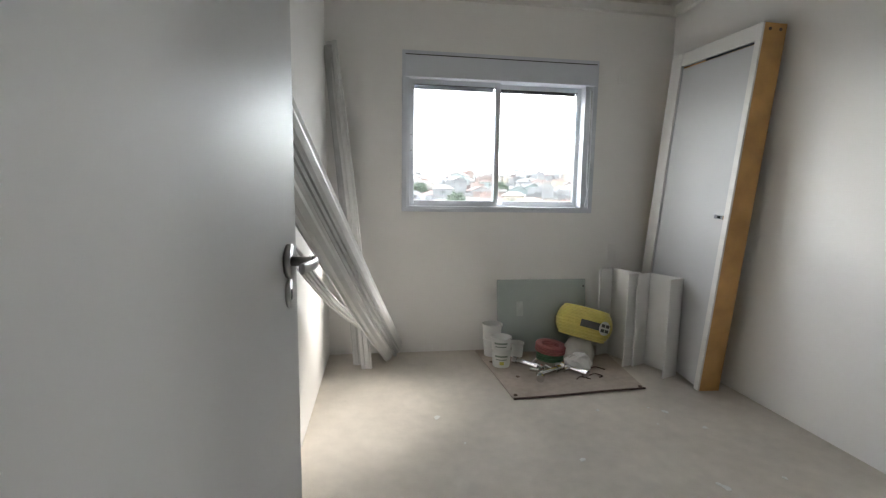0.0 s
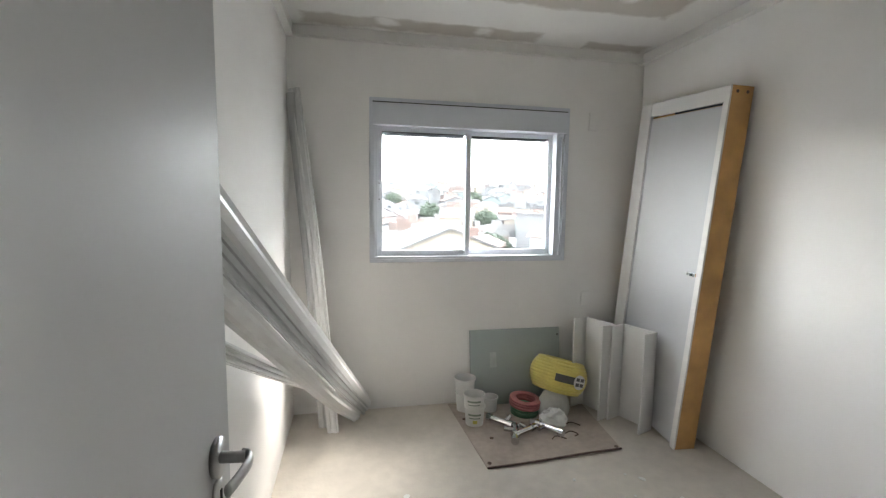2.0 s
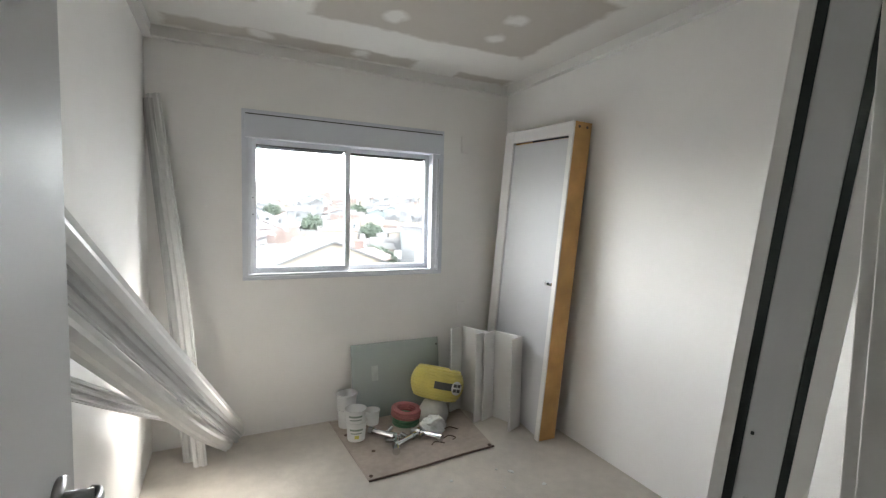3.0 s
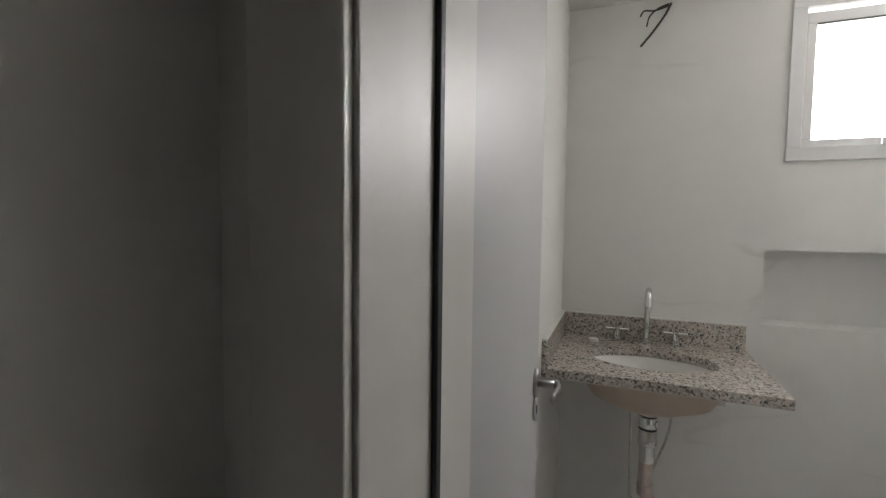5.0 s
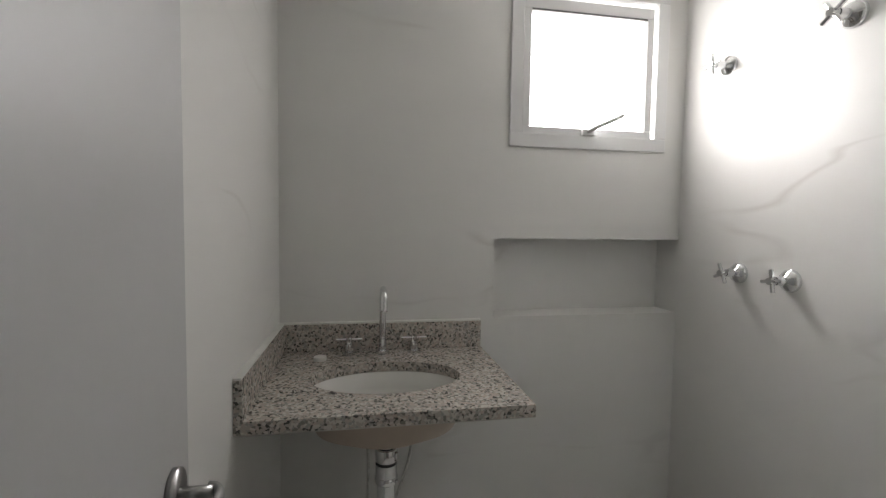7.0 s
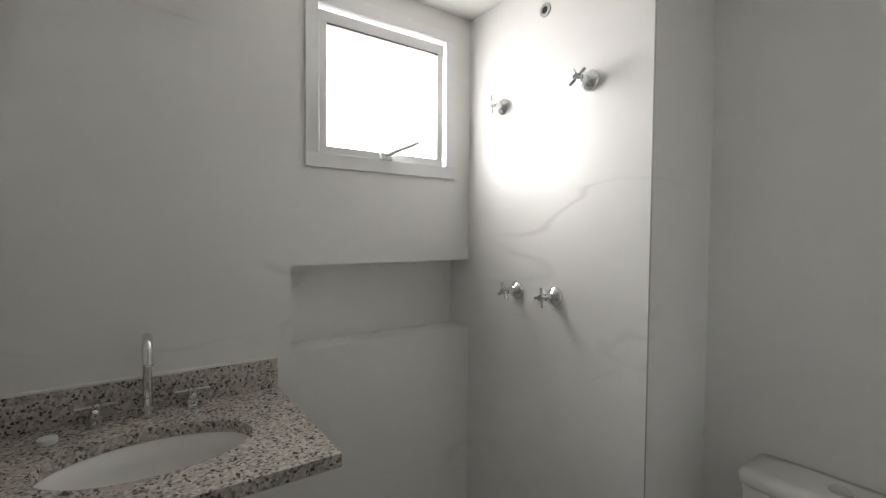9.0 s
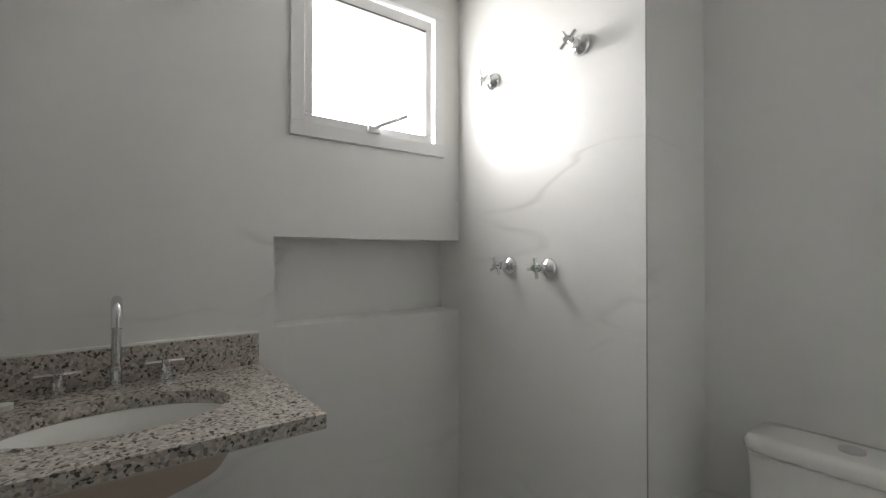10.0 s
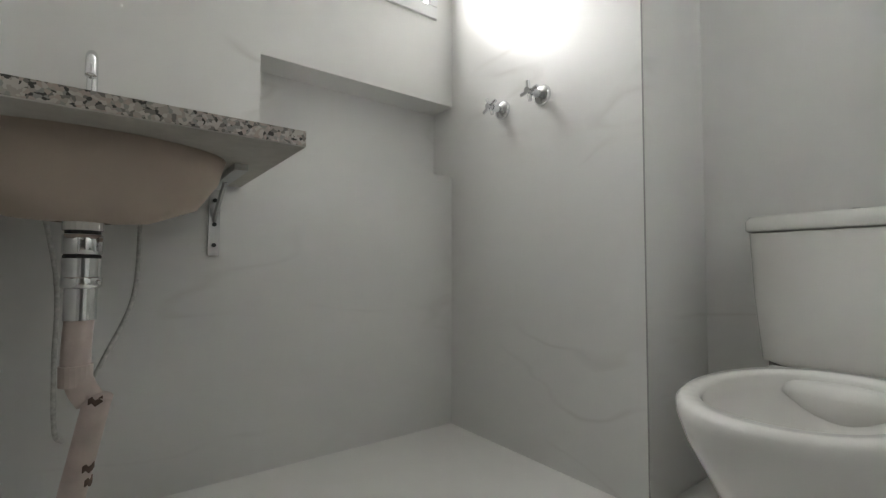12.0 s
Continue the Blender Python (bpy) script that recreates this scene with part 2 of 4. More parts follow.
# ---- mesh tools ----
def part(name, bm, material, parent=None, label="", smooth=False):
    """Links a bmesh as one mesh object, under a thing where one is given."""
    me = bpy.data.meshes.new(name)
    bmesh.ops.recalc_face_normals(bm, faces=bm.faces)
    bm.to_mesh(me)
    bm.free()
    me.materials.append(material)
    if smooth:
        for p in me.polygons:
            p.use_smooth = True
    ob = new(name, me)
    if parent is not None:
        ob.parent = parent
    if label:
        tagged(ob, label)
    return ob


def thing(name, label, category, m=None, group="", kind=""):
    ob = new(name)
    ob.empty_display_size = 0.05
    if m is not None:
        ob.matrix_basis = m
    return tagged(ob, label, category, group, kind)


def box(bm, lo, hi, bevel=0.0):
    c = [(a + b) / 2 for a, b in zip(lo, hi)]
    d = [abs(b - a) for a, b in zip(lo, hi)]
    r = bmesh.ops.create_cube(bm, size=1, matrix=Matrix.LocRotScale(c, None, d))
    if bevel:
        edges = list({e for v in r["verts"] for e in v.link_edges})
        bmesh.ops.bevel(bm, geom=edges, offset=bevel, segments=2, affect="EDGES", profile=0.5)


def boxes(*pairs, bevel=0.0):
    bm = bmesh.new()
    for lo, hi in pairs:
        box(bm, lo, hi, bevel)
    return bm


def rod(bm, a, b, r, r2=None, seg=20):
    a, b = Vector(a), Vector(b)
    d = b - a
    m = Matrix.Translation((a + b) / 2) @ d.to_track_quat("Z", "Y").to_matrix().to_4x4()
    bmesh.ops.create_cone(bm, cap_ends=True, segments=seg, radius1=r, radius2=r if r2 is None else r2, depth=d.length, matrix=m)


def rods(*rows, seg=20):
    bm = bmesh.new()
    for a, b, r in rows:
        rod(bm, a, b, r, seg=seg)
    return bm


def bent(points, samples=10):
    """A smooth line through a few points."""
    p = [Vector(q) for q in points]
    p = [2 * p[0] - p[1]] + p + [2 * p[-1] - p[-2]]
    out = []
    for i in range(1, len(p) - 2):
        for k in range(samples):
            t = k / samples
            a, b, c, d = p[i - 1:i + 3]
            out.append(0.5 * (2 * b + (c - a) * t + (2 * a - 5 * b + 4 * c - d) * t * t + (3 * b - a - 3 * c + d) * t ** 3))
    return out + [p[-2]]


def sweep(bm, path, section, up=(0, 0, 1)):
    """Sweeps a closed section (pairs across, along up) down a path."""
    rings = []
    for i, p in enumerate(path):
        d = (path[min(i + 1, len(path) - 1)] - path[max(i - 1, 0)]).normalized()
        side = d.cross(Vector(up)).normalized()
        top = side.cross(d).normalized()
        rings.append([bm.verts.new(p + side * u + top * v) for u, v in section])
    n = len(section)
    for a, b in zip(rings, rings[1:]):
        for k in range(n):
            bm.faces.new((a[k], a[(k + 1) % n], b[(k + 1) % n], b[k]))
    bm.faces.new(rings[0][::-1])
    bm.faces.new(rings[-1])


def tube(bm, path, r, seg=12, up=(0.1, 0.2, 1)):
    sweep(bm, path, [(r * math.cos(2 * math.pi * k / seg), r * math.sin(2 * math.pi * k / seg)) for k in range(seg)], up)


def turned(bm, profile, seg=32, m=Matrix(), sx=1.0, sy=1.0):
    """Turns pairs (radius, height) round the z axis."""
    rings = [[bm.verts.new(m @ Vector((r * sx * math.cos(2 * math.pi * k / seg), r * sy * math.sin(2 * math.pi * k / seg), z))) for k in range(seg)] for r, z in profile]
    for a, b in zip(rings, rings[1:]):
        for k in range(seg):
            bm.faces.new((a[k], a[(k + 1) % seg], b[(k + 1) % seg], b[k]))
    return rings


def cap(bm, ring):
    bm.faces.new(ring)


def prism(bm, outline, z0, z1):
    low = [bm.verts.new((x, y, z0)) for x, y in outline]
    top = [bm.verts.new((x, y, z1)) for x, y in outline]
    n = len(outline)
    for k in range(n):
        bm.faces.new((low[k], low[(k + 1) % n], top[(k + 1) % n], top[k]))
    bm.faces.new(low[::-1])
    bm.faces.new(top)


def ring_coil(bm, R, r, z, seg=40, sub=8):
    rings = []
    for i in range(seg):
        a = 2 * math.pi * i / seg
        rings.append([bm.verts.new(((R + r * math.cos(b)) * math.cos(a), (R + r * math.cos(b)) * math.sin(a), z + r * math.sin(b))) for b in [2 * math.pi * k / sub for k in range(sub)]])
    for i in range(seg):
        p, q = rings[i], rings[(i + 1) % seg]
        for k in range(sub):
            bm.faces.new((p[k], p[(k + 1) % sub], q[(k + 1) % sub], q[k]))


def structure(name, bm, material, label, category, **kw):
    return tagged(part(name, bm, material, **kw), label, category, kind="structure")


# ---- the setting ----
BX0, BX1, BY0, BY1, CZ = -0.783, 1.768, -0.02, 3.0, 2.575      # bedroom
HY = -0.055                                                  # hall side of the bedroom's door wall
DX0, DX1, DZ = -0.70, 0.12, 2.08                              # bedroom door opening
WX0, WX1, WZ0, WZ1 = -0.23, 1.15, 1.08, 2.14                  # bedroom window opening
HX = 0.735                                                    # hall side of the bathroom's door wall
TX0, TX1, TY1, TCZ = 0.985, 2.55, -0.104, 2.31                 # bathroom
TDY0, TDY1 = -0.865, -0.175                                   # bathroom door opening
VY, VX, TOY = -1.62, 1.726, -1.97                             # shower wall, its return, wall behind the toilet
UY0, UY1, UZ0, UZ1 = -1.515, -0.93, 1.655, 2.21               # bathroom window opening

structure("floor", boxes(((-2.6, -2.2, -0.15), (2.8, 3.2, 0))), SCREED, "pale grey-beige cement screed floor, unfinished and dusty", "floor")
structure("floor_bathroom", boxes(((TX0 - 0.06, -2.1, 0.001), (2.66, TY1, 0.006))), BATH_FLOOR, "pale porcelain tiled bathroom floor", "floor")
structure("wall_north", boxes(
    ((BX0 - 0.15, BY1, 0), (WX0, BY1 + 0.16, 2.75)), ((WX1, BY1, 0), (BX1 + 0.15, BY1 + 0.16, 2.75)),
    ((WX0, BY1, 0), (WX1, BY1 + 0.16, WZ0)), ((WX0, BY1, WZ1), (WX1, BY1 + 0.16, 2.75))), WALL, "white painted bedroom wall with a window opening", "wall")
structure("wall_west", boxes(((BX0 - 0.15, HY, 0), (BX0, BY1, 2.75))), WALL, "plain white painted bedroom wall", "wall")
structure("wall_east", boxes(((BX1, BY0, 0), (BX1 + 0.15, BY1, 2.75))), WALL, "plain white painted bedroom wall", "wall")
structure("wall_south", boxes(
    ((BX0, HY, 0), (DX0 - 0.03, BY0, 2.75)), ((DX1 + 0.03, HY, 0), (TX0, BY0, 2.75)), ((DX0 - 0.03, HY, DZ + 0.03), (DX1 + 0.03, BY0, 2.75))),
    WALL, "white painted wall with the bedroom doorway", "wall")
structure("ceiling_bedroom", boxes(((BX0, BY0, CZ), (BX1, BY1, CZ + 0.12))), CEIL, "plasterboard ceiling with jointing compound and bare board", "ceiling")
bm = bmesh.new()
T = 0.045
for lo, hi in (((BX0, BY1 - T, 2.512), (BX1, BY1, CZ)), ((BX0, BY0, 2.512), (BX1, BY0 + T, CZ)), ((BX0, BY0 + T, 2.512), (BX0 + T, BY1 - T, CZ)), ((BX1 - T, BY0 + T, 2.512), (BX1, BY1 - T, CZ))):
    box(bm, lo, hi)
structure("trim_cornice", bm, PLAIN_CEIL, "narrow white edge trim below the ceiling", "cornice")
# hall
structure("wall_hall_south", boxes(((-2.6, -2.1, 0), (0.735, -1.95, 2.75))), WALL, "plain white hall wall", "wall")
structure("wall_hall_west", boxes(((-2.6, -1.95, 0), (-2.45, HY, 2.75))), WALL, "plain white hall wall", "wall")
structure("wall_hall_north", boxes(((-2.45, HY, 0), (BX0 - 0.15, BY0, 2.75))), WALL, "plain white hall wall", "wall")
structure("ceiling_hall", boxes(((-2.6, -2.1, 2.5), (HX, HY, 2.62))), PLAIN_CEIL, "plain white hall ceiling", "ceiling")
# bathroom
structure("wall_bath_door", boxes(((HX, TDY1 + 0.03, 0), (TX0, HY, 2.75)), ((HX, -2.12, 0), (TX0, TDY0 - 0.03, 2.5)), ((HX, TDY0 - 0.03, DZ + 0.03), (TX0, TDY1 + 0.03, 2.5))),
          WALL, "white wall with the bathroom doorway", "wall")
structure("wall_bath_left", boxes(((TX0, TY1, 0), (TX1 + 0.2, BY0, 2.75))), MARBLE, "white marble-look porcelain tiled bathroom wall", "wall")
NZ0, NZ1, NY, ND = 1.003, 1.295, -0.86, 0.13
structure("wall_bath_window", boxes(
    ((TX1 + ND, VY - 0.1, 0), (TX1 + 0.2, TY1, UZ0)),
    ((TX1, VY - 0.1, 0), (TX1 + ND, TY1, NZ0)), ((TX1, NY, NZ0), (TX1 + ND, TY1, NZ1)),
    ((TX1, VY - 0.1, NZ1), (TX1 + ND, TY1, UZ0)),
    ((TX1, VY - 0.1, UZ0), (TX1 + 0.2, UY0, 2.5)), ((TX1, UY1, UZ0), (TX1 + 0.2, TY1, 2.5)), ((TX1, UY0, UZ1), (TX1 + 0.2, UY1, 2.5))),
    MARBLE, "marble-look tiled wall with a recessed shower niche", "wall")
structure("wall_bath_shower", boxes(((VX, VY - 0.48, 0), (TX1 + ND, VY, 2.5))), MARBLE, "marble-look tiled shower wall", "wall")
structure("wall_bath_toilet", boxes(((TX0, TOY - 0.15, 0), (VX, TOY, 2.5))), MARBLE, "marble-look tiled wall behind the toilet", "wall")
structure("wall_bath_lining", boxes(((TX0, TOY, 0), (TX0 + 0.012, TDY0 - 0.1, 2.4))), MARBLE, "marble-look tiles beside the bathroom door", "wall")
structure("ceiling_bathroom", boxes(((TX0, -2.12, TCZ), (TX1 + 0.2, TY1, TCZ + 0.12))), PLAIN_CEIL, "plain white lowered bathroom ceiling", "ceiling")
structure("trim_tile_edge", boxes(((VX - 0.002, VY - 0.001, 0), (VX + 0.001, VY + 0.002, TCZ))), TRIM_LINE, "thin grey tile edge at the shower corner", "trim")


# ---- doors ----
def lever(parent, side, x, y, z):
    """Oval rosette, lever and key rosette on a leaf face at x (leaf lies in the local xz plane; side is the sign of y)."""
    base = rods(((x, y, z), (x, y + side * 0.008, z), 0.027), seg=28)
    bmesh.ops.scale(base, vec=(1, 1, 1.25), verts=base.verts, space=Matrix.Translation((-x, -y, -z)))
    h = part("handle_rosette", base, SATIN, parent, "satin steel oval rosette", True)
    bm = bmesh.new()
    rod(bm, (x, y + side * 0.006, z), (x, y + side * 0.046, z), 0.0095, seg=18)
    flat = [(0.0055 * math.cos(2 * math.pi * k / 16), 0.0105 * math.sin(2 * math.pi * k / 16)) for k in range(16)]
    sweep(bm, bent([(x + 0.008, y + side * 0.040, z), (x + 0.002, y + side * 0.052, z), (x - 0.02, y + side * 0.058, z), (x - 0.06, y + side * 0.056, z), (x - 0.09, y + side * 0.052, z)], 8), flat)
    part("lever", bm, SATIN, h, "satin steel lever handle", True)
    base = rods(((x, y, z - 0.064), (x, y + side * 0.006, z - 0.064), 0.021), seg=28)
    bmesh.ops.scale(base, vec=(1, 1, 1.35), verts=base.verts, space=Matrix.Translation((-x, -y, -(z - 0.064))))
    k = part("key_rosette", base, SATIN, parent, "satin steel keyhole rosette", True)
    part("keyhole", boxes(((x - 0.003, y + side * 0.0055, z - 0.075), (x + 0.003, y + side * 0.0075, z - 0.055))), RUBBER, k)


def door_leaf(name, label, hinge, angle, width, height=2.06, z_handle=1.05, inner=True):
    d = thing(name, label, "door", pose(hinge[0], hinge[1], 0.008, 0, 0, angle), kind="structure")
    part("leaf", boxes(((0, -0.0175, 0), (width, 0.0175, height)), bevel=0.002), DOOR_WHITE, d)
    lever(d, -1, width - 0.057, -0.0175, z_handle)
    if inner:
        lever(d, 1, width - 0.057, 0.0175, z_handle)
    part("latch_plate", boxes(((width - 0.001, -0.011, z_handle - 0.12), (width + 0.002, 0.011, z_handle + 0.06))), SATIN, d)
    for z in (0.25, 1.05, 1.85):
        part("hinge", rods(((-0.008, 0.02, z - 0.04), (-0.008, 0.02, z + 0.04), 0.007)), SATIN, d)
    return d


def doorway(name, label, along, lo, hi, face0, face1, gasket):
    """Lining, casings and rubber seal of a doorway; along is 'x' or 'y', from lo to hi, between the wall's two faces."""
    f = thing(name, label, "door frame", kind="structure")

    def put(kind, material, a0, a1, f0, f1, z0, z1):
        lo3, hi3 = ((a0, f0, z0), (a1, f1, z1)) if along == "x" else ((f0, a0, z0), (f1, a1, z1))
        part(kind, boxes((lo3, hi3), bevel=0.0015), material, f)
    put("jamb", FRAME_WHITE, lo - 0.03, lo, face0, face1, 0, DZ + 0.03)
    put("jamb", FRAME_WHITE, hi, hi + 0.03, face0, face1, 0, DZ + 0.03)
    put("head", FRAME_WHITE, lo, hi, face0, face1, DZ, DZ + 0.03)
    for g0, g1 in ((face0 - 0.012, face0), (face1, face1 + 0.012)):
        put("casing", FRAME_WHITE, lo - 0.082, lo - 0.004, g0, g1, 0, DZ + 0.08)
        put("casing", FRAME_WHITE, hi + 0.004, hi + 0.082, g0, g1, 0, DZ + 0.08)
        put("head_casing", FRAME_WHITE, lo - 0.004, hi + 0.004, g0, g1, DZ + 0.004, DZ + 0.08)
    put("seal", RUBBER, lo, lo + 0.006, gasket - 0.006, gasket + 0.006, 0, DZ)
    if along == "y":
        put("seal", RUBBER, hi - 0.006, hi, gasket - 0.006, gasket + 0.006, 0, DZ)
    return f


doorway("door_frame_bedroom", "white laminate bedroom door frame with rubber seal", "x", DX0, DX1, HY, BY0, -0.036)
doorway("door_frame_bathroom", "white laminate bathroom door frame with black rubber seal", "y", TDY0, TDY1, HX, TX0, 0.866)
edge = Vector((-0.607, 0.705))
hinge = Vector((-0.685, -0.005))
door_leaf("door_1", "open white flush bedroom door with steel lever", hinge, math.degrees(math.atan2(*(edge - hinge).yx)), (edge - hinge).length, z_handle=1.045)
edge, hinge = Vector((1.595, -0.139)), Vector((0.997, -0.15))
door_leaf("door_2", "open white flush bathroom door with steel lever", hinge, math.degrees(math.atan2(*(edge - hinge).yx)), (edge - hinge).length, z_handle=1.0, inner=False)


# ---- bedroom window ----
win = thing("window_1", "white aluminium sliding window with a shutter box", "window", kind="structure")
part("window_frame", boxes(
    ((-0.262, 2.985, 1.055), (1.178, 3.0, 1.08)), ((-0.262, 2.985, 2.14), (1.178, 3.0, 2.165)), ((-0.262, 2.985, 1.08), (-0.225, 3.0, 2.14)), ((1.145, 2.985, 1.08), (1.178, 3.0, 2.14)),
    ((-0.228, 2.99, 1.075), (1.148, 3.12, 1.095)), ((-0.23, 3.0, 1.095), (-0.205, 3.12, 1.99)), ((1.09, 3.0, 1.095), (1.15, 3.12, 1.99)), bevel=0.002), ALU_BACKLIT, win)
part("shutter_box", boxes(((-0.245, 2.972, 1.985), (1.165, 3.12, 2.132)), bevel=0.004), ALU_BACKLIT, win, "white roller shutter box above the panes")
# solid black strip drawn as the shade in the gap above the box
part("gap_shade_strip", boxes(((-0.24, 2.978, 2.133), (1.16, 2.99, 2.139))), RUBBER, win)
for x0, x1, y in ((-0.21, 0.455, 3.03), (0.425, 1.095, 3.075)):
    sash = part("sash", boxes(
        ((x0, y, 1.09), (x0 + 0.036, y + 0.03, 1.985)), ((x1 - 0.036, y, 1.09), (x1, y + 0.03, 1.985)),
        ((x0 + 0.036, y, 1.09), (x1 - 0.036, y + 0.03, 1.135)), ((x0 + 0.036, y, 1.95), (x1 - 0.036, y + 0.03, 1.985)), bevel=0.002), ALU_BACKLIT, win)
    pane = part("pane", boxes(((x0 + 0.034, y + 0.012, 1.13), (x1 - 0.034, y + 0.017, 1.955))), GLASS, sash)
    # daylight passes undimmed; the tint darkens only the view out
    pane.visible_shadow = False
    part("pane_seal", boxes(((x0 + 0.036, y - 0.002, 1.944), (x1 - 0.036, y + 0.004, 1.951))), RUBBER, sash)
    part("shutter_end", boxes(((x0 + 0.036, 3.108, 1.935), (x1 - 0.036, 3.118, 1.985))), ALU_GREY, sash, "lower end of the raised shutter")
part("sash_latch", boxes(((-0.204, 3.022, 1.47), (-0.186, 3.03, 1.62)), bevel=0.003), ALU_BACKLIT, win)
for z in (1.49, 1.6):
    part("latch_screw", rods(((-0.195, 3.019, z), (-0.195, 3.023, z), 0.004), seg=10), RUBBER, win)
bm = bmesh.new()
tube(bm, bent([(1.128, 2.992, 1.96), (1.126, 2.985, 1.6), (1.128, 2.985, 1.3), (1.137, 2.982, 1.22), (1.128, 2.985, 1.14), (1.122, 2.988, 1.10)], 6), 0.006, 8)
part("shutter_cord", bm, ALU_BACKLIT, win, "hanging shutter cord", True)
part("cord_guide", boxes(((1.128, 2.982, 1.3), (1.134, 2.99, 1.95))), SATIN, win)

for z0, z1 in ((2.015, 2.145), (0.705, 0.815)):
    bp = tagged(part("blank_plate", boxes(((1.335, 2.992, z0), (1.405, 3.0, z1)), bevel=0.003), WALL), "small blank plate painted over on the wall", "wall plate")


# ---- profiles in the corner ----
def profile(name, label, path, width, thick, ribs, material, up, group="loose profiles in the corner"):
    """A long thin extruded profile with raised ribs, bent along a line."""
    pts = bent(path, 12)
    bm = bmesh.new()
    h = width / 2
    sec = [(-thick / 2, -h), (thick / 2, -h)]
    for k in range(ribs):
        v = -h + width * (k + 0.5) / ribs
        q = width / ribs * 0.16
        sec += [(thick / 2, v - 2 * q), (thick / 2 + 0.008, v - q), (thick / 2 + 0.008, v + q), (thick / 2, v + 2 * q)]
    sec += [(thick / 2, h), (-thick / 2, h)]
    sweep(bm, pts, [(-u, v) for u, v in sec], up)
    return tagged(part(name, bm, material), label, "profile", group)


W = (0, -0.3, 1)
profile("upright_profile", "tall white profile standing in the corner", [(-0.505, 2.70, 0.005), (-0.60, 2.83, 1.05), (-0.735, 2.955, 2.18)], 0.075, 0.012, 2, STRIP, (1, -0.35, 0.1))
profile("upright_profile", "tall grey-white profile standing in the corner", [(-0.57, 2.78, 0.004), (-0.66, 2.88, 1.1), (-0.76, 2.95, 2.15)], 0.06, 0.012, 1, STRIP_GREY, (1, -0.35, 0.1))
profile("leaning_profile", "long white profile leaning across the wall", [(-0.275, 2.965, 0.05), (-0.50, 1.98, 0.78), (-0.735, 0.84, 1.60)], 0.085, 0.014, 1, STRIP, (0.25, 0, 1))
profile("leaning_profile", "long grooved grey profile leaning across the wall", [(-0.30, 2.93, 0.03), (-0.505, 1.97, 0.70), (-0.735, 0.85, 1.50)], 0.07, 0.012, 3, STRIP_GREY, (0.3, 0, 1))
profile("leaning_profile", "long bowed white profile leaning across the wall", [(-0.355, 2.84, 0.03), (-0.50, 2.05, 0.53), (-0.72, 0.86, 1.36)], 0.075, 0.02, 1, STRIP, (0.55, 0, 0.85))
profile("leaning_profile", "white grooved profile leaning low against the wall", [(-0.52, 2.62, 0.32), (-0.66, 2.02, 0.64), (-0.755, 0.85, 1.225)], 0.055, 0.012, 3, STRIP, (0.2, 0, 1))

# ---- door kit leaning in the corner ----
o = Vector((1.522, 2.146, 0.0))
up = (Vector((1.601, 2.004, 2.122)) - o).normalized()
across = Vector((0.05, 0.797, 0.053))
across = (across - up * across.dot(up)).normalized()
into = across.cross(up).normalized()
if into.x < 0:
    into = -into
kit = thing("packed_door", "packed white door in its raw pine frame, leaning on the wall", "door")
basis = Matrix((across, into, up)).transposed().to_4x4()
kit.matrix_basis = Matrix.Translation(o) @ basis
KW, KH, KD = 0.835, 2.125, 0.139
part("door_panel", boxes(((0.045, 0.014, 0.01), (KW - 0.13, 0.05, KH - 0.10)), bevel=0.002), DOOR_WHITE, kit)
part("side_board", boxes(((0, 0.012, 0.0), (0.028, KD, KH))), PINE, kit, "raw orange pine side board")
part("side_board", boxes(((KW - 0.028, 0.012, 0.0), (KW, KD, KH))), PINE, kit)
part("front_lip", boxes(((-0.002, 0.0, 0.0), (0.040, 0.012, KH)), bevel=0.002), FRAME_WHITE, kit)
part("front_lip", boxes(((KW - 0.125, 0.0, 0.0), (KW, 0.024, KH)), bevel=0.002), FRAME_WHITE, kit)
part("head_board", boxes(((0.028, 0.016, KH - 0.03), (KW - 0.028, KD, KH))), PINE, kit)
part("head_lip", boxes(((0.040, 0.003, KH - 0.085), (KW - 0.125, 0.03, KH)), bevel=0.002), FRAME_WHITE, kit)
part("seal", boxes(((0.06, 0.008, KH - 0.098), (KW * 0.55, 0.016, KH - 0.088))), RUBBER, kit)
part("seal", boxes(((KW - 0.132, 0.01, 0.3), (KW - 0.127, 0.018, KH - 0.1))), ALU_GREY, kit)
part("back_board", boxes(((0.028, KD - 0.02, 0.02), (KW - 0.028, KD, KH - 0.03))), PINE, kit)
part("latch", boxes(((0.05, 0.0, 1.06), (0.12, 0.0135, 1.082)), bevel=0.002), CHROME, kit, "small chrome latch")
part("latch_bolt", boxes(((0.075, -0.006, 1.064), (0.088, 0.0, 1.078)), bevel=0.001), RUBBER, kit)
for k in (0.045, 0.105):
    part("screw_hole", rods(((-0.001, k, KH - 0.03), (0.003, k, KH - 0.03), 0.009), seg=12), CARD_EDGE, kit)

# ---- white U-shaped board lengths ----
def u_board(m):
    u = thing("u_shaped_board", "white wrapped U-shaped board length standing upright", "board", m, "board lengths beside the door kit")
    t = 0.014
    part("flange", boxes(((0, -0.135, 0), (t, 0, 0.66)), bevel=0.003), FOAM, u)
    part("flange", boxes(((0.25 - t, -0.135, 0), (0.25, 0, 0.66)), bevel=0.003), FOAM, u)
    part("web", boxes(((t, -0.135, 0), (0.25 - t, t - 0.135, 0.66)), bevel=0.003), FOAM, u)
    return u


a = math.degrees(math.atan2(0.25, -0.10))
first = u_board(pose(1.425, 2.338, 0, 0, 0, a))
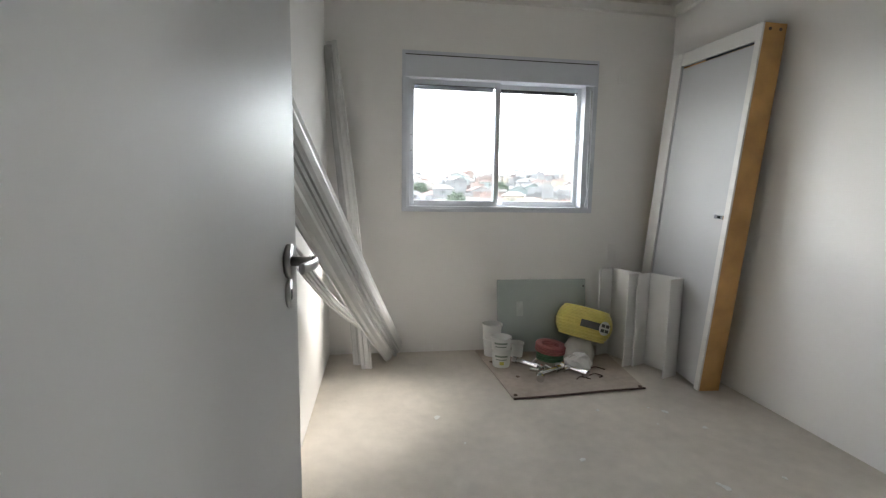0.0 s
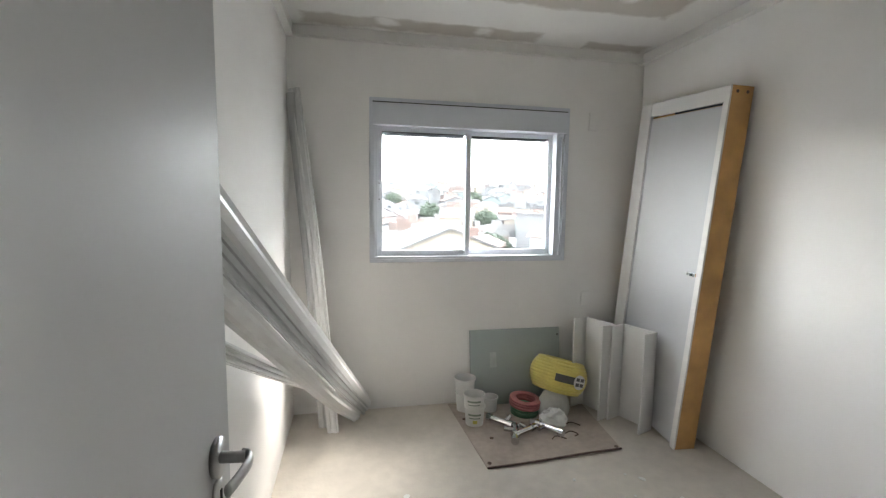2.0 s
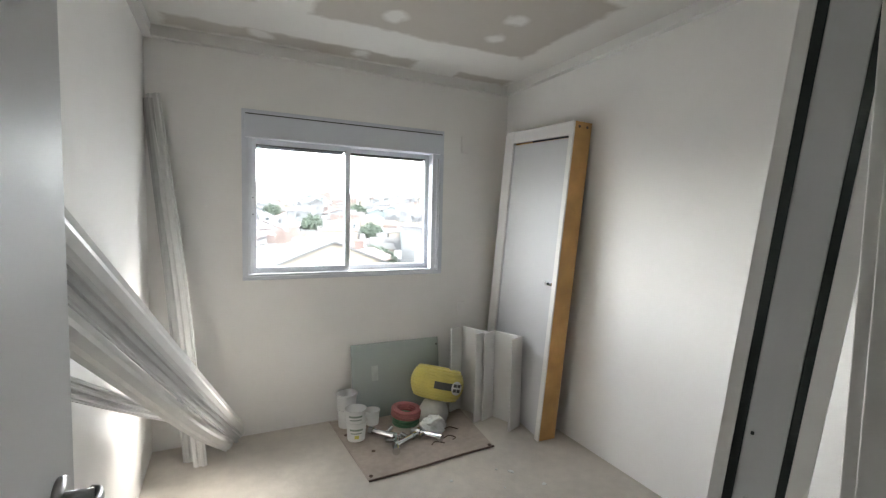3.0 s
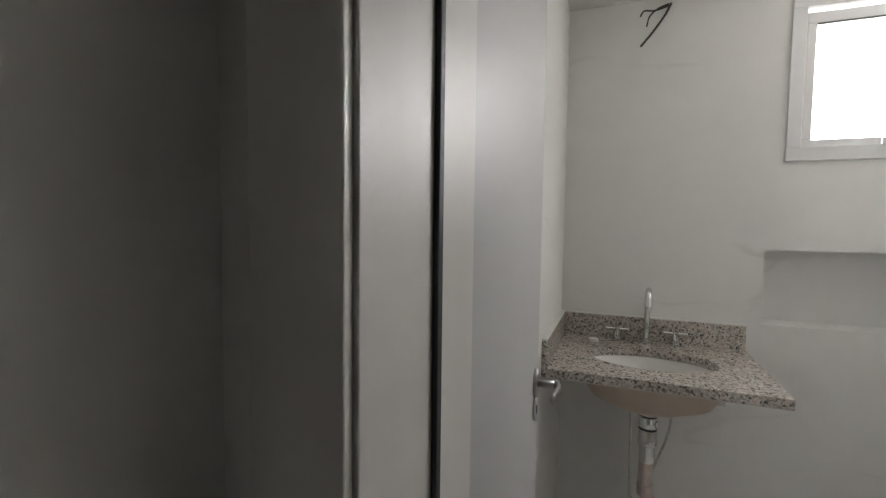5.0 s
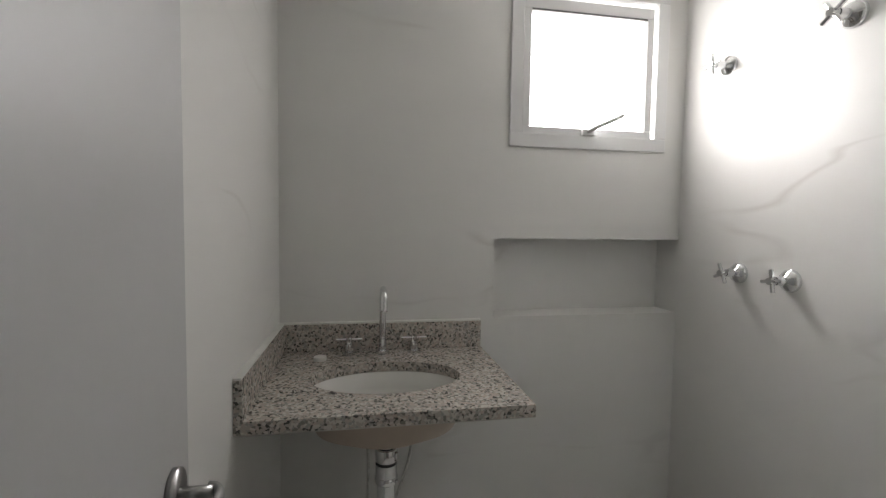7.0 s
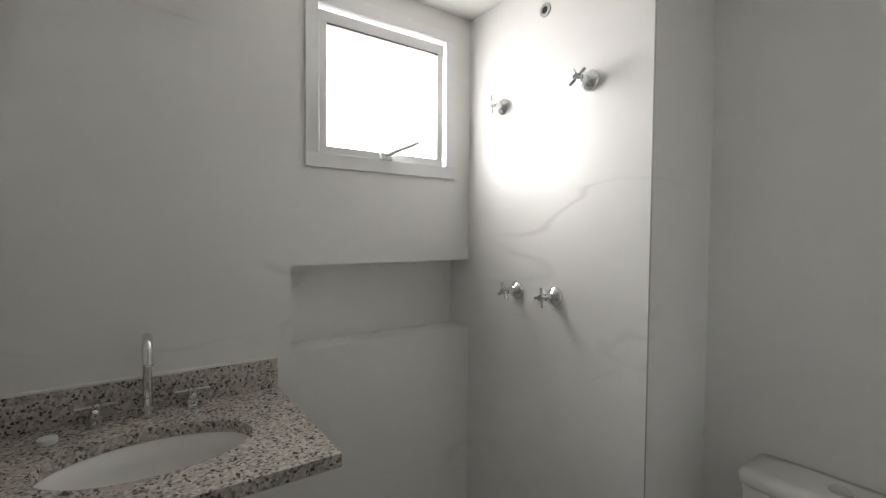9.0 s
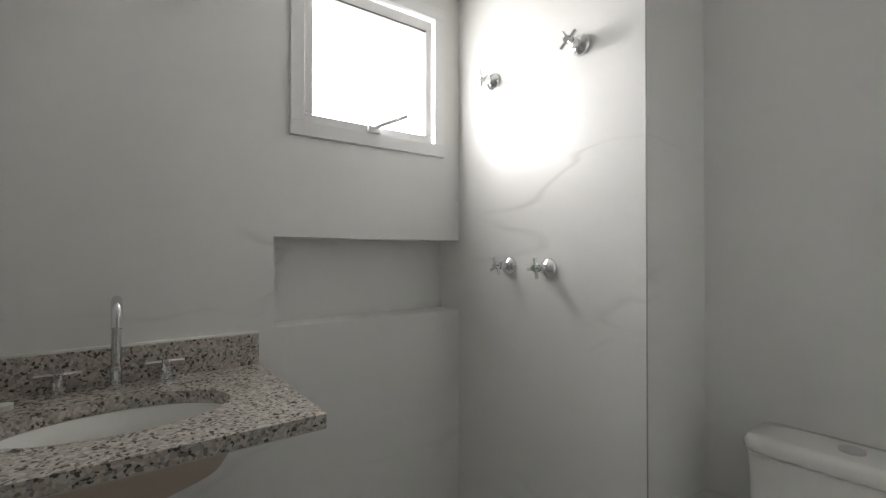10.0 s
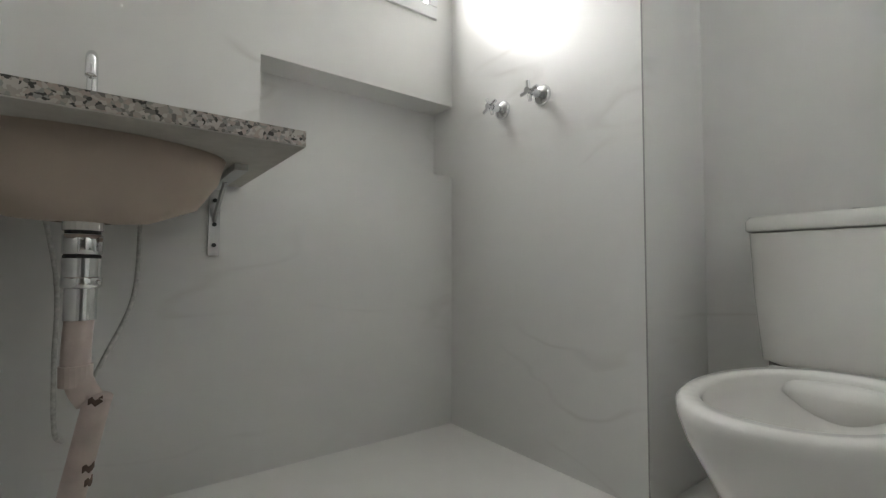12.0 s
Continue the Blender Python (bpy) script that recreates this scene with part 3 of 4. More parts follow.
copy_thing(first, pose(1.265, 2.555, 0.0, 0, 0, a))

# ---- board on the floor with the materials on it ----
bm = bmesh.new()
prism(bm, [(0.30, 2.97), (0.352, 2.155), (0.62, 2.165), (1.21, 2.206), (1.275, 2.80)], 0.001, 0.009)
tray = tagged(part("floor_board", bm, CARDBOARD), "worn brown fibreboard sheet lying on the floor", "board")
bm = bmesh.new()
tube(bm, bent([(0.352, 2.150, 0.008), (0.62, 2.160, 0.010), (0.95, 2.186, 0.012), (1.21, 2.201, 0.010)], 6), 0.006, 6)
part("frayed_edge", bm, CARD_EDGE, tray, "dark frayed edge")
bm = bmesh.new()
for x, y in ((0.375, 2.19), (1.19, 2.225), (0.47, 2.45), (0.36, 2.72)):
    rod(bm, (x, y, 0.008), (x, y, 0.013), 0.012, seg=10)
part("staple", bm, CARD_EDGE, tray)


def bucket(x, y, z, r, h, label, bands=(), lid=False, cat="bucket"):
    b = thing("bucket", label, cat, pose(x, y, z, 0, 0, 40), "plastic tubs on the board")
    bm = bmesh.new()
    rings = turned(bm, [(r * 0.86, 0), (r * 0.97, h * 0.92), (r * 1.06, h * 0.92), (r * 1.06, h), (r * 0.96, h), (r * 0.84, 0.006)], 28)
    cap(bm, rings[0][::-1])
    cap(bm, rings[-1])
    part("body", bm, BUCKET, b, smooth=False)
    for z0, z1, a0, a1, m in bands:
        bm = bmesh.new()
        rows = []
        for k in range(9):
            g = radians(a0 + (a1 - a0) * k / 8)
            row = []
            for zz in (z0, z1):
                rr = r * (0.86 + 0.11 * zz / (h * 0.92)) + 0.001
                row.append(bm.verts.new((rr * math.cos(g), rr * math.sin(g), zz)))
            rows.append(row)
        for p, q in zip(rows, rows[1:]):
            bm.faces.new((p[0], q[0], q[1], p[1]))
        part("label_print", bm, m, b)
    if lid:
        bm = bmesh.new()
        rings = turned(bm, [(r * 1.08, h - 0.012), (r * 1.08, h + 0.006), (r * 0.98, h + 0.008), (r * 0.95, h + 0.002)], 28)
        cap(bm, rings[-1])
        part("lid", bm, BUCKET, b)
    return b


PR = ((0.075, 0.088, 175, 255, LABEL_G), (0.055, 0.062, 180, 250, LABEL_G), (0.022, 0.045, 205, 232, LABEL_Y))
bucket(0.415, 2.66, 0.009, 0.068, 0.125, "white plastic tub with yellow and grey print", PR)
bucket(0.41, 2.66, 0.100, 0.070, 0.115, "white plastic tub stacked inside another tub", PR[:2])
bucket(0.405, 2.87, 0.009, 0.07, 0.13, "white plastic bucket standing behind the tubs")
bucket(0.40, 2.87, 0.115, 0.072, 0.13, "white plastic bucket stacked on another, dusty rim", lid=False)
bucket(0.575, 2.83, 0.009, 0.055, 0.10, "small cloudy plastic cup on the board", cat="cup")

# wire rolls
for z, m, col, label in ((0.010, GREEN, "green", "roll of green electrical cable on the board"), (0.068, RED, "red", "roll of red electrical cable on top of the green one")):
    w = thing("cable_roll", label, "cable", pose(0.80, 2.74, z, 3 if col == "red" else 0, 4 if col == "red" else 0, 0), "cable rolls")
    for k in range(3):
        for R in ((0.100, 0.086, 0.072) if col == "red" else (0.088, 0.076)):
            bm = bmesh.new()
            ring_coil(bm, R, 0.0095, 0.01 + k * 0.0185)
            part("loop", bm, m, w, smooth=True)
# sack
bm = bmesh.new()
rings = turned(bm, [(0.115, 0), (0.125, 0.04), (0.115, 0.10), (0.085, 0.15), (0.03, 0.17)], 24, sy=0.8)
cap(bm, rings[0][::-1])
cap(bm, rings[-1])
for v in bm.verts:
    v.co += Vector(noise.noise_vector(v.co * 14)) * 0.012
    v.co.z = max(v.co.z, 0)
sack = tagged(part("sack", bm, SACK, smooth=True), "half-full crumpled grey-white sack under the yellow coil", "sack")
sack.matrix_basis = pose(1.0, 2.70, 0.009, 0, 0, 20)
# yellow conduit coil
coil = thing("conduit_coil", "coil of yellow corrugated conduit in film with dark label", "conduit", pose(1.025, 2.74, 0.158, -10, 16, 0))
for k in range(11):
    for R in (0.186, 0.158):
        bm = bmesh.new()
        ring_coil(bm, R - 0.0014 * (k - 5) ** 2, 0.0165, 0.018 + k * 0.0189, 48)
        part("loop", bm, YELLOW, coil, smooth=True)


def band(parent, name, R, z0, z1, a0, a1, m, label=""):
    bm = bmesh.new()
    rows = []
    for k in range(13):
        g = radians(a0 + (a1 - a0) * k / 12)
        rows.append([bm.verts.new((r * math.cos(g), r * math.sin(g), z)) for r, z in ((R, z0), (R, z1), (R - 0.003, z1), (R - 0.003, z0))])
    for p, q in zip(rows, rows[1:]):
        for i in range(4):
            bm.faces.new((p[i], q[i], q[(i + 1) % 4], p[(i + 1) % 4]))
    bm.faces.new(rows[0])
    bm.faces.new(rows[-1][::-1])
    return part(name, bm, m, parent, label)


band(coil, "label_band", 0.208, 0.085, 0.135, 236, 300, DARK, "dark printed label band")
round_mark = bmesh.new()
rod(round_mark, (0, -0.206, 0), (0, -0.211, 0), 0.048, seg=28)
mk = part("round_mark", round_mark, WHITE_PRINT, coil, "round white and black mark")
mk.matrix_basis = pose(0, 0, 0.108, 0, 0, 14)
rm = bmesh.new()
for s in (-1, 1):
    box(rm, (-0.034, -0.213, 0.006 if s > 0 else -0.028), (-0.004, -0.2115, 0.028 if s > 0 else -0.006))
    box(rm, (0.004, -0.213, 0.006 if s > 0 else -0.028), (0.034, -0.2115, 0.028 if s > 0 else -0.006))
part("mark_fields", rm, DARK, mk)
# chrome fittings
def fitting(m, label):
    f = thing("pipe_fitting", label, "fitting", m, "chrome fittings on the board")
    part("barrel", rods(((-0.11, 0, 0), (0.05, 0, 0), 0.018)), CHROME, f, smooth=False)
    part("collar", rods(((-0.135, 0, 0), (-0.105, 0, 0), 0.025)), CHROME, f)
    part("collar", rods(((0.03, 0, 0), (0.06, 0, 0), 0.024)), CHROME, f)
    part("branch", rods(((0, 0, 0), (0, 0.07, 0.005), 0.014)), CHROME, f)
    part("outlet", rods(((0.06, 0, 0), (0.10, 0.01, 0), 0.013)), SATIN, f)
    return f


f1 = fitting(pose(0.72, 2.47, 0.036, 0, 0, 25), "chrome valve body with collars on the board")
copy_thing(f1, pose(0.60, 2.58, 0.036, 10, 0, -50))
copy_thing(f1, pose(0.84, 2.49, 0.037, 0, 0, 125))
copy_thing(f1, pose(0.63, 2.47, 0.036, 0, 0, 70))
# crumpled bag
bm = bmesh.new()
bmesh.ops.create_icosphere(bm, subdivisions=4, radius=0.085, matrix=Matrix.Diagonal((1.1, 0.9, 0.7, 1)))
for v in bm.verts:
    v.co += Vector(noise.noise_vector(v.co * 16)) * 0.032 + Vector(noise.noise_vector(v.co * 40)) * 0.009
    v.co.z = max(v.co.z, -0.045)
bag = tagged(part("plastic_bag", bm, FILM), "crumpled cloudy plastic bag on the board", "bag")
bag.matrix_basis = pose(0.92, 2.55, 0.054)
for pts in ([(0.95, 2.42, 0.013), (1.0, 2.44, 0.013), (1.03, 2.40, 0.013), (1.0, 2.38, 0.013)], [(0.84, 2.37, 0.013), (0.88, 2.4, 0.013), (0.93, 2.36, 0.013)], [(1.0, 2.53, 0.013), (1.06, 2.55, 0.013), (1.1, 2.5, 0.013)]):
    bm = bmesh.new()
    tube(bm, bent(pts, 6), 0.0035, 6)
    tagged(part("cable_scrap", bm, CARD_EDGE), "short scrap of dark cable on the board", "cable", "cable scraps")
random.seed(4)
for k in range(16):
    x, y = random.uniform(-0.3, 1.3), random.uniform(1.0, 2.6)
    if 0.28 < x < 1.28 and y > 2.08:
        y -= 0.8
    bm = bmesh.new()
    n = 7
    r = random.uniform(0.008, 0.026)
    prism(bm, [(r * random.uniform(0.6, 1.2) * math.cos(2 * math.pi * i / n), r * random.uniform(0.4, 0.9) * math.sin(2 * math.pi * i / n)) for i in range(n)], 0, 0.002)
    c = tagged(part("plaster_crumb", bm, WHITE_PRINT), "flat white crumb of dried plaster on the floor", "debris", "plaster crumbs on the floor")
    c.matrix_basis = pose(x, y, 0.0005, 0, 0, random.uniform(0, 360))

# glass sheet
gl = thing("glass_sheet", "greenish tempered glass sheet leaning on the wall", "glass", pose(0.455, 2.90, 0.009, -8.5, 0, 0))
sheet = part("sheet", boxes(((0, 0, 0), (0.70, 0.008, 0.545)), bevel=0.001), GREEN_GLASS, gl)
sheet.visible_shadow = False
part("sticker", boxes(((0.15, -0.001, 0.27), (0.20, 0.0, 0.38))), STICKER, gl, "faded grey sticker")
part("corner_hole", rods(((0.685, -0.001, 0.49), (0.685, 0.009, 0.49), 0.008), seg=12), DARK, gl)

# ---- loose jamb leaning inside the doorway ----
jb = thing("loose_jamb", "loose white door jamb with black seals leaning by the doorway", "door jamb")
o = Vector((0.40, 0.36, 0.0))
upj = (Vector((0.406, 0.133, 2.1)) - o).normalized()
wid = Vector((0.42, -0.90, 0))
wid = (wid - upj * wid.dot(upj)).normalized()
nor = upj.cross(wid).normalized()
jb.matrix_basis = Matrix.Translation(o) @ Matrix((wid, nor, upj)).transposed().to_4x4()
FACE = 1 if nor.x < 0 else -1


def slab(name, w0, w1, d0, d1, z0, z1, m, label=""):
    part(name, boxes(((w0, min(FACE * d0, FACE * d1), z0), (w1, max(FACE * d0, FACE * d1), z1)), bevel=0.0015), m, jb, label)


slab("edge_strip", -0.028, -0.007, -0.02, 0.004, 0, 2.1, FRAME_WHITE)
slab("seal", -0.007, 0.007, -0.015, 0.002, 0, 2.1, RUBBER, "black rubber seal")
slab("board", 0.007, 0.062, -0.03, 0, 0, 2.1, DOOR_WHITE)
slab("seal", 0.062, 0.074, -0.015, 0.002, 0, 2.1, RUBBER, "black rubber seal")
slab("edge_strip", 0.074, 0.10, -0.03, 0.004, 0, 2.1, FRAME_WHITE)
slab("strike_plate", 0.022, 0.05, 0, 0.002, 0.93, 1.05, SATIN, "satin steel strike plate")
slab("strike_slot", 0.026, 0.046, 0.002, 0.003, 1.02, 1.035, RUBBER)
for z in (0.99, 1.01, 1.16):
    slab("screw_hole", 0.015, 0.020, 0, 0.001, z, z + 0.006, RUBBER)

# ---- bathroom ----
ct = thing("vanity_top", "speckled grey granite vanity top with splashbacks", "countertop")
CXM, CYM, EA, EB = 2.25, -0.455, 0.135, 0.215
bm = bmesh.new()
N = 64
ang = [2 * math.pi * k / N for k in range(N)]


def on_rect(g):
    c, s = math.cos(g), math.sin(g)
    tx = ((TX1 - CXM) if c > 0 else (1.99 - CXM)) / c if abs(c) > 1e-6 else 1e9
    ty = ((TY1 - CYM) if s > 0 else (-0.81 - CYM)) / s if abs(s) > 1e-6 else 1e9
    t = min(tx, ty)
    return CXM + t * c, CYM + t * s


corner = [math.atan2(y - CYM, x - CXM) % (2 * math.pi) for x, y in ((TX1, TY1), (1.99, TY1), (1.99, -0.81), (TX1, -0.81))]
ang = sorted(ang + corner)
N = len(ang)
layers = []
for z in (0.9, 0.87):
    inner = [bm.verts.new((CXM + EA * math.cos(g), CYM + EB * math.sin(g), z)) for g in ang]
    outer = [bm.verts.new((*on_rect(g), z)) for g in ang]
    layers.append((inner, outer))
for k in range(N):
    j = (k + 1) % N
    (i0, o0), (i1, o1) = layers
    bm.faces.new((i0[k], o0[k], o0[j], i0[j]))
    bm.faces.new((i1[k], i1[j], o1[j], o1[k]))
    bm.faces.new((i0[k], i0[j], i1[j], i1[k]))
    bm.faces.new((o0[k], o1[k], o1[j], o0[j]))
part("slab", bm, GRANITE, ct)
bm = bmesh.new()
low = [[(bm.verts.new((CXM + EA * 1.02 * math.cos(g), CYM + EB * 1.02 * math.sin(g), z)), bm.verts.new((*(0.998 * Vector(on_rect(g)) + 0.002 * Vector((CXM, CYM))), z))) for g in ang] for z in (0.8698, 0.8675)]
for k in range(N):
    j = (k + 1) % N
    bm.faces.new((low[1][k][0], low[1][j][0], low[1][j][1], low[1][k][1]))
    bm.faces.new((low[0][k][0], low[0][k][1], low[0][j][1], low[0][j][0]))
    bm.faces.new((low[0][k][1], low[1][k][1], low[1][j][1], low[0][j][1]))
    bm.faces.new((low[0][k][0], low[0][j][0], low[1][j][0], low[1][k][0]))
part("unpolished_underside", bm, SAWN, ct, "matt grey-beige sawn underside")
part("splashback", boxes(((2.53, -0.81, 0.9), (TX1, TY1, 0.994)), bevel=0.0015), GRANITE, ct)
part("splashback", boxes(((1.99, TY1 - 0.02, 0.9), (2.53, TY1, 0.994)), bevel=0.0015), GRANITE, ct)
part("grout_line", boxes(((2.532, -0.81, 0.994), (TX1, TY1, 0.999)), ((1.99, TY1 - 0.018, 0.994), (2.532, TY1, 0.999))), WHITE_PRINT, ct, "white grout line along the splashback")
basin = thing("basin", "white oval undermount basin below the granite top", "basin", pose(CXM, CYM, 0.87))
bm = bmesh.new()
turned(bm, [(1.06, 0.0), (1.0, -0.004), (0.95, -0.05), (0.78, -0.105), (0.45, -0.135), (0.1, -0.142), (0.1, -0.15)], 40, sx=EA, sy=EB)
part("bowl", bm, CERAMIC, basin, smooth=True)
bm = bmesh.new()
turned(bm, [(1.06, 0.0), (1.12, -0.003), (1.06, -0.055), (0.87, -0.118), (0.5, -0.152), (0.2, -0.158)], 40, sx=EA * 1.08, sy=EB * 1.06)
part("underside", bm, BOWL_RAW, basin, "matt beige underside", True)
part("waste", rods(((0, 0, -0.150), (0, 0, -0.139), 0.03)), CHROME, basin)

tap = thing("basin_tap", "chrome gooseneck basin tap with two cross handles", "tap", pose(2.488, -0.452, 0.9))
part("base", rods(((0, 0, 0), (0, 0, 0.012), 0.024), ((0, 0, 0.012), (0, 0, 0.05), 0.013)), CHROME, tap)
bm = bmesh.new()
tube(bm, bent([(0, 0, 0.04), (0, 0, 0.16), (-0.008, 0, 0.202), (-0.045, 0, 0.226), (-0.085, 0, 0.205), (-0.095, 0, 0.16)], 8), 0.0115, 16, up=(0, 1, 0))
part("spout", bm, CHROME, tap, smooth=True)
for y in (0.112, -0.108):
    k = part("handle_base", rods(((0, y, 0), (0, y, 0.01), 0.024), ((0, y, 0.01), (0, y, 0.035), 0.015)), CHROME, tap)
    part("cross_handle", rods(((-0.044, y, 0.050), (0.044, y, 0.050), 0.0052), ((0, y - 0.044, 0.050), (0, y + 0.044, 0.050), 0.0052), ((0, y, 0.032), (0, y, 0.058), 0.011)), CHROME, k)
tagged(part("plug", rods(((2.43, -0.25, 0.9), (2.43, -0.25, 0.912), 0.02)), WHITE_PRINT), "small white plastic plug on the granite", "plug")

trap = thing("basin_waste_pipe", "chrome waste with film-wrapped pipe under the basin", "pipe")
X = CXM


def waste_nut(z0, z1, r):
    """Chrome nut with rounded rims."""
    bm = bmesh.new()
    rings = turned(bm, [(r - 0.004, z0), (r, z0 + 0.004), (r, z1 - 0.004), (r - 0.004, z1)], 32, Matrix.Translation((X, CYM, 0)))
    cap(bm, rings[0][::-1])
    cap(bm, rings[-1])
    nut = part("coupling_nut", bm, CHROME, trap, smooth=True)
    for a in (53, 233):
        c, q = math.cos(radians(a)), math.sin(radians(a))
        part("nut_wing", rods(((X + c * (r + 0.001), CYM + q * (r + 0.001), z0 + 0.008), (X + c * (r + 0.003), CYM + q * (r + 0.003), z1 - 0.008), 0.0042), seg=10), CHROME, nut, smooth=True)


part("collar", rods(((X, CYM, 0.696), (X, CYM, 0.722), 0.033)), CERAMIC, trap, "white plastic collar")
part("seal_ring", rods(((X, CYM, 0.690), (X, CYM, 0.696), 0.029)), RUBBER, trap)
waste_nut(0.647, 0.690, 0.033)
part("seal_ring", rods(((X, CYM, 0.641), (X, CYM, 0.647), 0.031)), RUBBER, trap)
part("sleeve", rods(((X, CYM, 0.604), (X, CYM, 0.641), 0.032), seg=32), CHROME, trap, smooth=False)
waste_nut(0.582, 0.606, 0.034)
part("tail_pipe", rods(((X, CYM, 0.52), (X, CYM, 0.584), 0.027), seg=32), CHROME, trap)
bm = bmesh.new()
tube(bm, bent([(X, CYM, 0.525), (X + 0.001, CYM + 0.003, 0.47), (X + 0.001, CYM + 0.002, 0.42), (X - 0.004, CYM - 0.008, 0.385), (X - 0.014, CYM - 0.022, 0.362)], 8), 0.0245, 14)
part("wrapped_pipe", bm, PVC_PINK, trap, "pinkish film-wrapped plastic pipe", True)
part("elbow_collar", rods(((X + 0.001, CYM + 0.002, 0.392), (X + 0.001, CYM + 0.003, 0.432), 0.0275)), PVC_PINK, trap)
bm = bmesh.new()
tube(bm, bent([(X - 0.024, CYM - 0.036, 0.374), (X - 0.02, CYM - 0.030, 0.345), (X - 0.006, CYM - 0.012, 0.25), (X + 0.006, CYM + 0.005, 0.15), (X + 0.012, CYM + 0.012, 0.0)], 8), 0.0235, 14)
part("lower_pipe", bm, PVC_PINK, trap, "pinkish plastic pipe in torn film", True)
for z, a0 in ((0.366, 150), (0.235, 190), (0.205, 215), (0.16, 205)):
    bm = bmesh.new()
    cx, cy = X - 0.006 + (0.25 - z) * 0.13, CYM - 0.012 - (z - 0.25) * 0.17
    rows = []
    for k in range(5):
        g = radians(a0 + k * 13)
        rows.append([bm.verts.new((cx + q * math.cos(g), cy + q * math.sin(g), zz + 0.004 * math.sin(k * 2.1))) for q, zz in ((0.0262, z - 0.006), (0.0262, z + 0.006), (0.023, z + 0.006), (0.023, z - 0.006))])
    for p, q in zip(rows, rows[1:]):
        for i in range(4):
            bm.faces.new((p[i], q[i], q[(i + 1) % 4], p[(i + 1) % 4]))
    bm.faces.new(rows[0])
    bm.faces.new(rows[-1][::-1])
    part("tape_scrap", bm, CARD_EDGE, trap, "scrap of brown tape")
for pts in ([(2.5, -0.555, 0.86), (2.5, -0.56, 0.72), (2.48, -0.55, 0.55), (2.44, -0.50, 0.42), (2.46, -0.47, 0.35), (2.55, -0.47, 0.33)], [(2.5, -0.35, 0.86), (2.49, -0.40, 0.6), (2.46, -0.405, 0.4), (2.47, -0.41, 0.25), (2.55, -0.42, 0.2)]):
    bm = bmesh.new()
    tube(bm, bent(pts, 8), 0.0052, 8)
    h = tagged(part("supply_hose", bm, HOSE, smooth=True), "thin grey braided water hose below the basin", "hose", "water hoses")
br = thing("wall_bracket", "steel angle bracket holding up the granite top", "bracket")
part("arm", boxes(((2.22, -0.755, 0.852), (2.549, -0.725, 0.87))), SATIN, br)
part("plate", boxes(((2.541, -0.755, 0.66), (2.55, -0.725, 0.852))), SATIN, br)
bm = bmesh.new()
tube(bm, bent([(2.545, -0.74, 0.76), (2.49, -0.74, 0.80), (2.40, -0.74, 0.853)], 4), 0.007, 6)
part("brace", bm, SATIN, br)
for z in (0.69, 0.75, 0.82):
    part("screw", rods(((2.535, -0.74, z), (2.542, -0.74, z), 0.006), seg=10), RUBBER, br)


# shower valves on the wall y = VY
def valve(x, z, turn):
    v = thing("shower_valve", "chrome cross-handle valve on the tiled shower wall", "valve", pose(x, VY, z, 0, turn, 0), "shower wall valves")
    bm = bmesh.new()
    turned(bm, [(0.034, 0), (0.034, 0.006), (0.029, 0.014), (0.018, 0.020), (0.013, 0.024)], 28, Matrix.Rotation(radians(-90), 4, "X"))
    part("flange", bm, CHROME, v, smooth=True)
    part("stem", rods(((0, 0.01, 0), (0, 0.055, 0), 0.0125)), CHROME, v)
    c = part("cross_handle", rods(((-0.034, 0.066, 0), (0.034, 0.066, 0), 0.0058), ((0, 0.066, -0.034), (0, 0.066, 0.034), 0.0058), ((0, 0.056, 0), (0, 0.078, 0), 0.0105)), CHROME, v)
    return v


for x, z, turn in ((2.334, 1.90, 5), (1.935, 1.893, 35), (2.25, 1.195, 25), (2.066, 1.192, 8)):
    valve(x, z, turn)
out = thing("shower_outlet", "capped shower outlet high on the tiled wall", "outlet", pose(2.13, VY, 2.19))
bm = bmesh.new()
turned(bm, [(0.024, 0), (0.024, 0.004), (0.014, 0.006), (0.012, 0.002)], 24, Matrix.Rotation(radians(-90), 4, "X"))
part("ring", bm, SATIN, out)
part("opening", rods(((0, 0.0005, 0), (0, 0.003, 0), 0.013)), RUBBER, out)

# bathroom window
bw = thing("window_2", "white aluminium top-hung bathroom window with lever", "window", kind="structure")
OY0, OY1, OZ0, OZ1 = -1.535, -0.908, 1.632, 2.235
part("window_frame", boxes(
    ((TX1 - 0.012, OY0, OZ0), (TX1, OY1, OZ0 + 0.05)), ((TX1 - 0.012, OY0, OZ1 - 0.045), (TX1, OY1, OZ1)),
    ((TX1 - 0.012, OY1 - 0.045, OZ0 + 0.05), (TX1, OY1, OZ1 - 0.045)), ((TX1 - 0.012, OY0, OZ0 + 0.05), (TX1, OY0 + 0.045, OZ1 - 0.045)),
    ((TX1, UY0, UZ0), (TX1 + 0.10, UY0 + 0.02, UZ1)), ((TX1, UY1 - 0.02, UZ0), (TX1 + 0.10, UY1, UZ1)),
    ((TX1, UY0 + 0.02, UZ0), (TX1 + 0.10, UY1 - 0.02, UZ0 + 0.02)), ((TX1, UY0 + 0.02, UZ1 - 0.02), (TX1 + 0.10, UY1 - 0.02, UZ1)), bevel=0.002), ALU_BATH, bw)
S0, S1 = TX1 - 0.006, TX1 + 0.03
